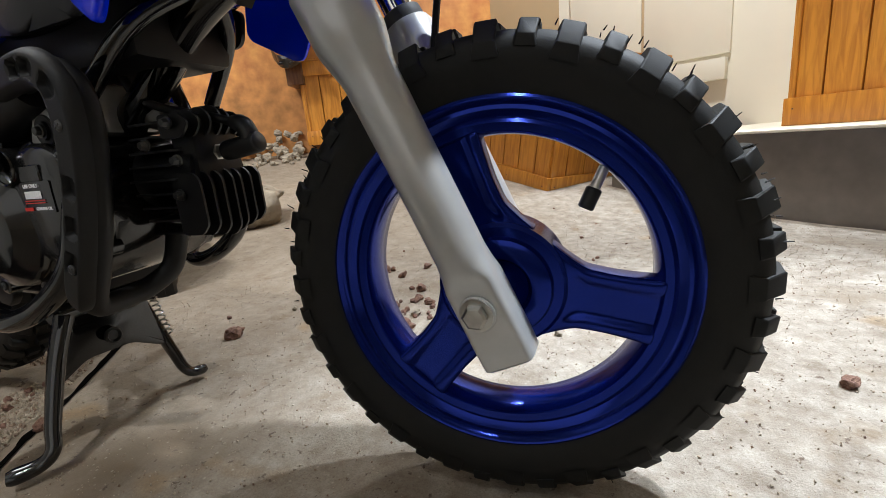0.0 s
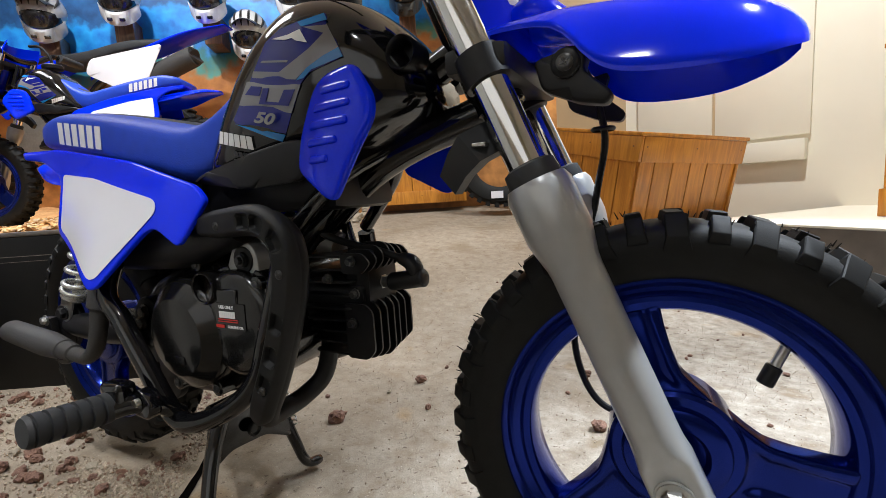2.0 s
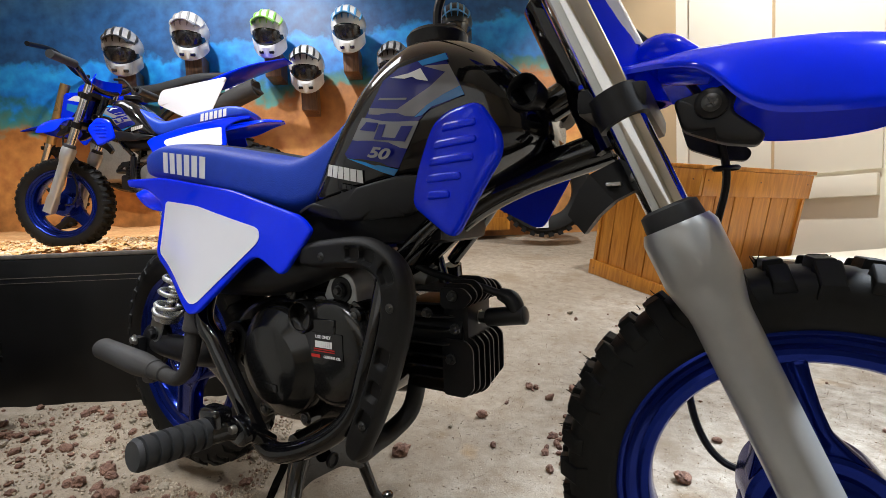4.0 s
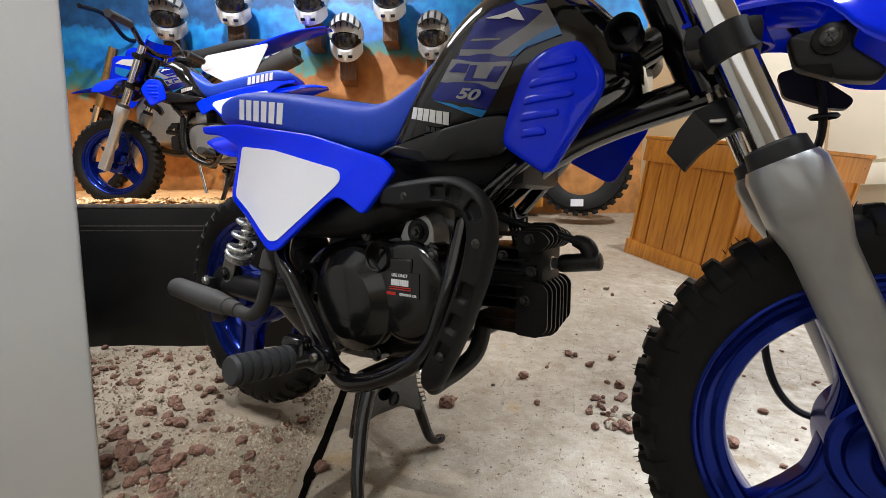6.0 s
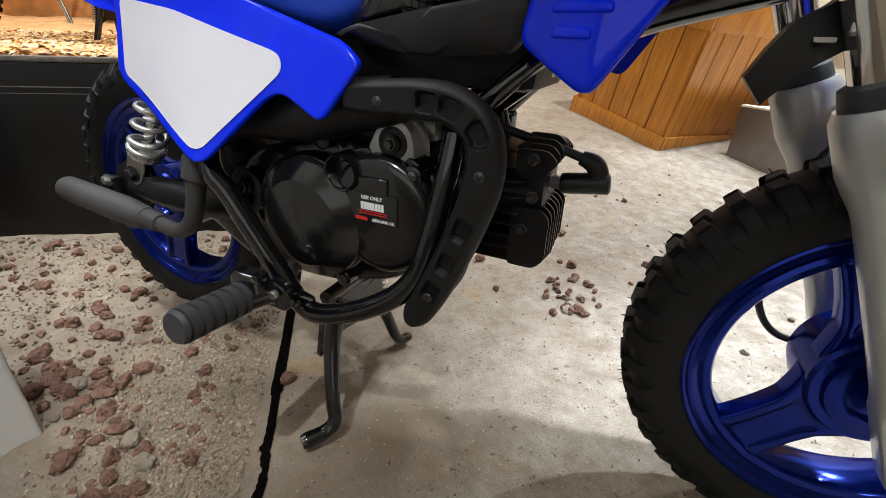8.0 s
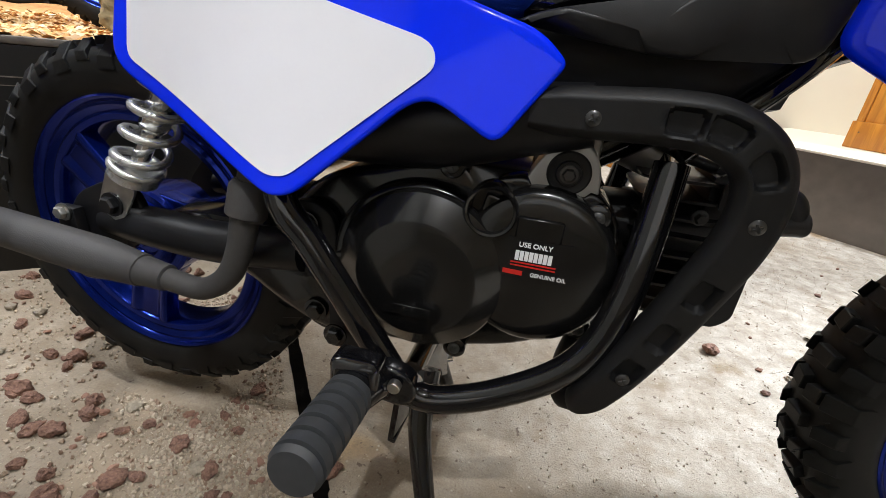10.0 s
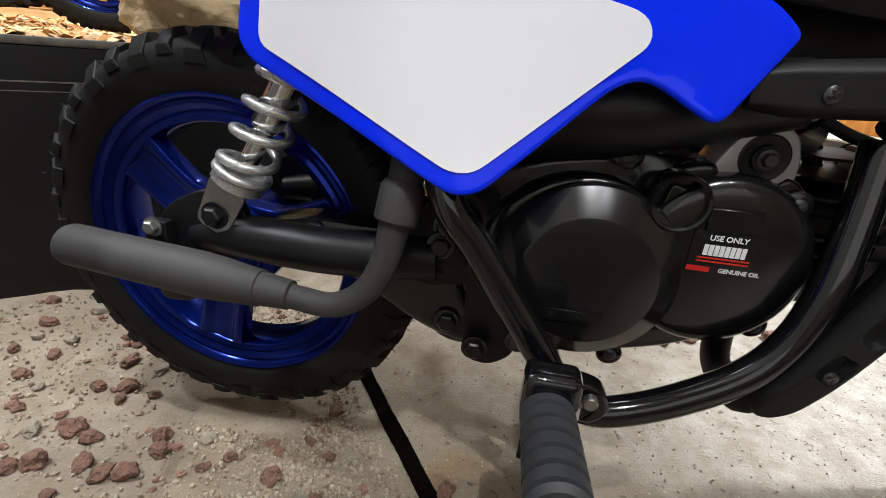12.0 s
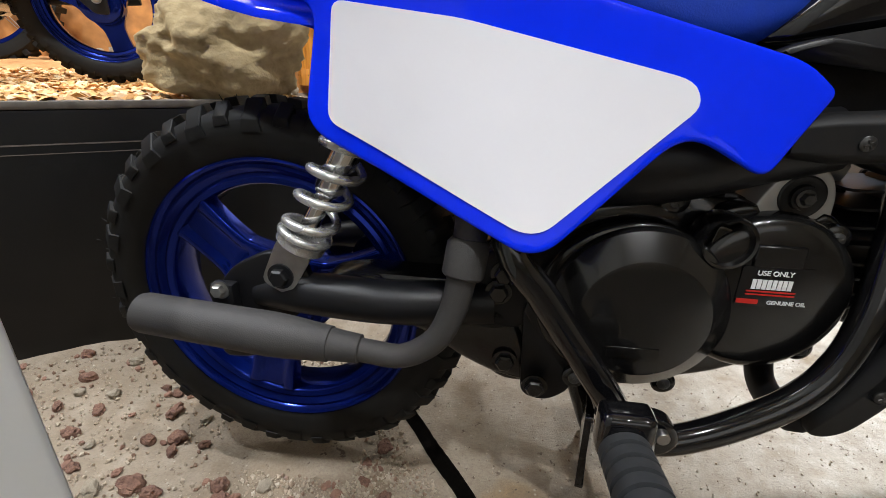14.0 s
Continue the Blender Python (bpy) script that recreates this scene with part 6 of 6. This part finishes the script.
poster = thing("poster", "framed blue picture on the cream wall", "poster", m=wall_frame(Vector((1.75, 2.165, 0.93)), (1.98, -0.97)))
part("frame", box((0, -0.022, 0.0), (0.75, -0.004, 0.95), 0.003), M_DECALK, poster)
M_POSTER = mat("blue_print", (0.10, 0.30, 0.62), 0.35, 0, 0.3, 8, second=(0.45, 0.55, 0.66), spread=0.8)
part("print", box((0.02, -0.026, 0.02), (0.73, -0.0225, 0.93)), M_POSTER, poster)

# a loose wheel leaning far back by the crates
lw = thing("spare_tyre", "black knobbly tyre standing by the crates", "tyre", m=Matrix.Translation((-0.09, 2.30, 0.585)) @ Matrix.Rotation(radians(20), 4, "Z") @ Matrix.Scale(1.25, 4))
part("tyre", lathe([(-0.03, 0.13), (-0.05, 0.16), (-0.05, 0.20), (-0.025, 0.22), (0.025, 0.22), (0.05, 0.20), (0.05, 0.16), (0.03, 0.13)], 48, closed=True), M_TYRE, lw)
for k in range(30):
    ob = part("tread_block", box((0.205, -0.042, -0.012), (0.232, 0.042, 0.012), 0.002, 1), M_TYRE, lw, smooth=30)
    ob.matrix_local = Matrix.Rotation(2 * math.pi * k / 30, 4, "Y")
part("tag", box((-0.05, -0.056, -0.185), (0.01, -0.050, -0.150)), M_WHITE, lw, "white paper tag")

# ---------------------------------------------------------------- rocks
boulder = new("boulder", rock_mesh("boulder", 3, M_ROCKG, 5, 0.35, 0.62))
boulder.matrix_world = Matrix.Translation((-0.355, 0.87, 0.145)) @ Matrix.Rotation(0.6, 4, "Z") @ Matrix.Diagonal((0.17, 0.15, 0.19, 1))
tagged(boulder, "large grey-beige rough rock on the concrete", "rock")
boulder2 = new("boulder", rock_mesh("boulder", 8, M_ROCKY, 5, 0.32, 0.72))
boulder2.matrix_world = Matrix.Translation((-0.225, 0.35, 0.450)) @ Matrix.Rotation(0.55, 4, "Z") @ Matrix.Diagonal((0.128, 0.10, 0.108, 1))
tagged(boulder2, "yellowish brown rough rock on the platform's edge", "rock")

ROCKS = [rock_mesh("lava_stone", 11 + k, M_ROCK, 3, 0.44, 0.8) for k in range(7)] + [rock_mesh("lava_stone", 31 + k, M_ROCKG, 3, 0.4, 0.7) for k in range(2)]
rng = random.Random(11)


LOOSE = []


def stone(x, y, r, kinds=7):
    z = ground_z(x, y) + r * 0.45
    k = rng.randrange(kinds) if rng.random() < 0.86 else 7 + rng.randrange(2)
    m = Matrix.Translation((x, y, z)) @ Euler((rng.uniform(-0.5, 0.5), rng.uniform(-0.5, 0.5), rng.uniform(0, 6.3))).to_matrix().to_4x4() @ Matrix.Diagonal((r, r * rng.uniform(0.75, 1), r * rng.uniform(0.7, 1), 1))
    if r < 0.0068:
        LOOSE.append((k, m))
        return
    ob = new("lava_stone", ROCKS[k])
    ob.matrix_world = m
    tagged(ob, "reddish brown porous lava stone on the floor", "stone", "lava stones")


def loose_gravel():
    """The small lava crumbs, joined into one."""
    verts, faces = [], []
    for k, m in LOOSE:
        b = len(verts)
        me = ROCKS[k]
        verts += [tuple(m @ v.co) for v in me.vertices]
        faces += [tuple(b + i for i in p.vertices) for p in me.polygons]
    me = bpy.data.meshes.new("lava_gravel")
    me.from_pydata(verts, [], faces)
    me.materials.append(M_ROCK)
    tagged(new("lava_gravel", me), "small reddish brown lava crumbs on the floor", "gravel", kind="stuff")


def clear(x, y):
    """False under the wheels, the stand's feet, the column and the platform."""
    if joint_side(x, y) > -0.02 and joint_side(x, y) < 0.02:
        return False
    if abs(y) < 0.045 and (abs(x) < 0.09 or abs(x - 0.856) < 0.12):
        return False
    if -0.55 * x + 0.835 * y > 0.33 and x < 0.1:
        return False
    if x < 0.10 and y < -0.27:
        return False
    return True


placed_n = 0
while placed_n < 340:       # the gravel side
    x, y = rng.uniform(-0.72, 0.30), rng.uniform(-0.33, 0.24)
    s = joint_side(x, y)
    if s < -0.05 and clear(x, y) and rng.random() < 0.22 + 0.78 * math.exp(-((x - 0.04) / 0.15) ** 2 - ((y + 0.24) / 0.10) ** 2):
        stone(x, y, 0.0035 + 0.0105 * rng.random() ** 1.8)
        placed_n += 1
for k in range(60):         # the heap at the column's foot
    a, r = rng.uniform(0, 6.3), 0.07 * rng.random() ** 0.5
    stone(0.235 + r * math.cos(a) * 0.8, -0.330 + r * math.sin(a), 0.0045 + 0.008 * rng.random() ** 1.6)
for k in range(34):         # the heap beyond the engine
    a, r = rng.uniform(0, 6.3), 0.055 * rng.random() ** 0.6
    stone(0.570 + r * math.cos(a), 0.345 + r * math.sin(a) * 1.5, rng.uniform(0.005, 0.011))
for x, y, r in ((0.262, -0.075, 0.012), (0.300, 0.200, 0.017), (0.368, 0.402, 0.015), (0.405, 0.596, 0.012), (0.42, 0.60, 0.010), (0.555, 0.47, 0.013), (0.751, 0.337, 0.016), (1.188, 0.221, 0.011), (0.50, 0.63, 0.012), (0.47, 0.55, 0.011),
                (0.347, 1.20, 0.013), (0.38, 1.15, 0.009), (0.62, 0.95, 0.010), (0.70, 0.55, 0.010), (0.80, 0.50, 0.009), (0.33, 0.33, 0.007), (0.44, 0.30, 0.007), (0.60, 0.30, 0.008), (0.86, 0.30, 0.007), (0.95, 0.45, 0.008)):
    stone(x, y, r)
for k in range(45):
    x, y = rng.uniform(0.15, 1.3), rng.uniform(0.15, 1.3)
    if clear(x, y):
        stone(x, y, rng.uniform(0.003, 0.007))
loose_gravel()
for k in range(230):        # a bank of rubble along the foot of the mural
    u = rng.uniform(-0.75, 0.35)
    d = 0.02 + 0.36 * rng.random() ** 1.5
    p = AWAY * (MURAL_D - d) + ALONG * u
    r = rng.uniform(0.012, 0.036) if d < 0.25 else rng.uniform(0.012, 0.024)
    pile = 0.24 * max(0.0, 1 - d / 0.26) * rng.random() ** 0.6
    ob = new("rubble_stone", ROCKS[7 + rng.randrange(2)])
    ob.matrix_world = Matrix.Translation((p.x, p.y, ground_z(p.x, p.y) + r * 0.4 + pile)) @ Euler((rng.uniform(-0.5, 0.5), rng.uniform(-0.5, 0.5), rng.uniform(0, 6.3))).to_matrix().to_4x4() @ Matrix.Diagonal((r, r, r, 1))
    tagged(ob, "grey-beige rubble stone below the mural", "stone", "rubble stones")


def grit():
    """Loose grit and sand crumbs, thickest on the gravel side."""
    verts, faces = [], []
    r2 = random.Random(21)
    n = 0
    while n < 36000:
        if r2.random() < 0.85:
            x, y = r2.uniform(-0.65, 0.40), r2.uniform(-0.34, 0.2)
            if joint_side(x, y) > -0.012 or not clear(x, y):
                continue
            k = math.exp(-((joint_side(x, y) + 0.09) / 0.09) ** 2)
            if r2.random() > 0.12 + 0.88 * k * (1 if y < 0 else 0.4):
                continue
            r = 0.0008 + 0.0036 * r2.random() ** 4
        else:
            x, y = r2.uniform(0.0, 1.6), r2.uniform(-0.35, 1.2)
            if not clear(x, y):
                continue
            r = 0.0007 + 0.0016 * r2.random() ** 4
        m = Euler((r2.uniform(0, 6), r2.uniform(0, 6), r2.uniform(0, 6))).to_matrix()
        c = Vector((x, y, ground_z(x, y) + r * 0.5))
        b = len(verts)
        for q in ((1, 0, 0), (-1, 0, 0), (0, 0.8, 0), (0, -0.8, 0), (0, 0, 0.7), (0, 0, -0.7)):
            verts.append(tuple(c + m @ Vector(q) * r))
        faces += [(b, b + 2, b + 4), (b + 2, b + 1, b + 4), (b + 1, b + 3, b + 4), (b + 3, b, b + 4), (b + 2, b, b + 5), (b + 1, b + 2, b + 5), (b + 3, b + 1, b + 5), (b, b + 3, b + 5)]
        n += 1
    me = bpy.data.meshes.new("grit")
    me.from_pydata(verts, [], faces)
    me.materials.append(M_GRIT)
    tagged(new("grit", me), "loose grit and crumbs on the concrete", "grit", kind="stuff")


grit()
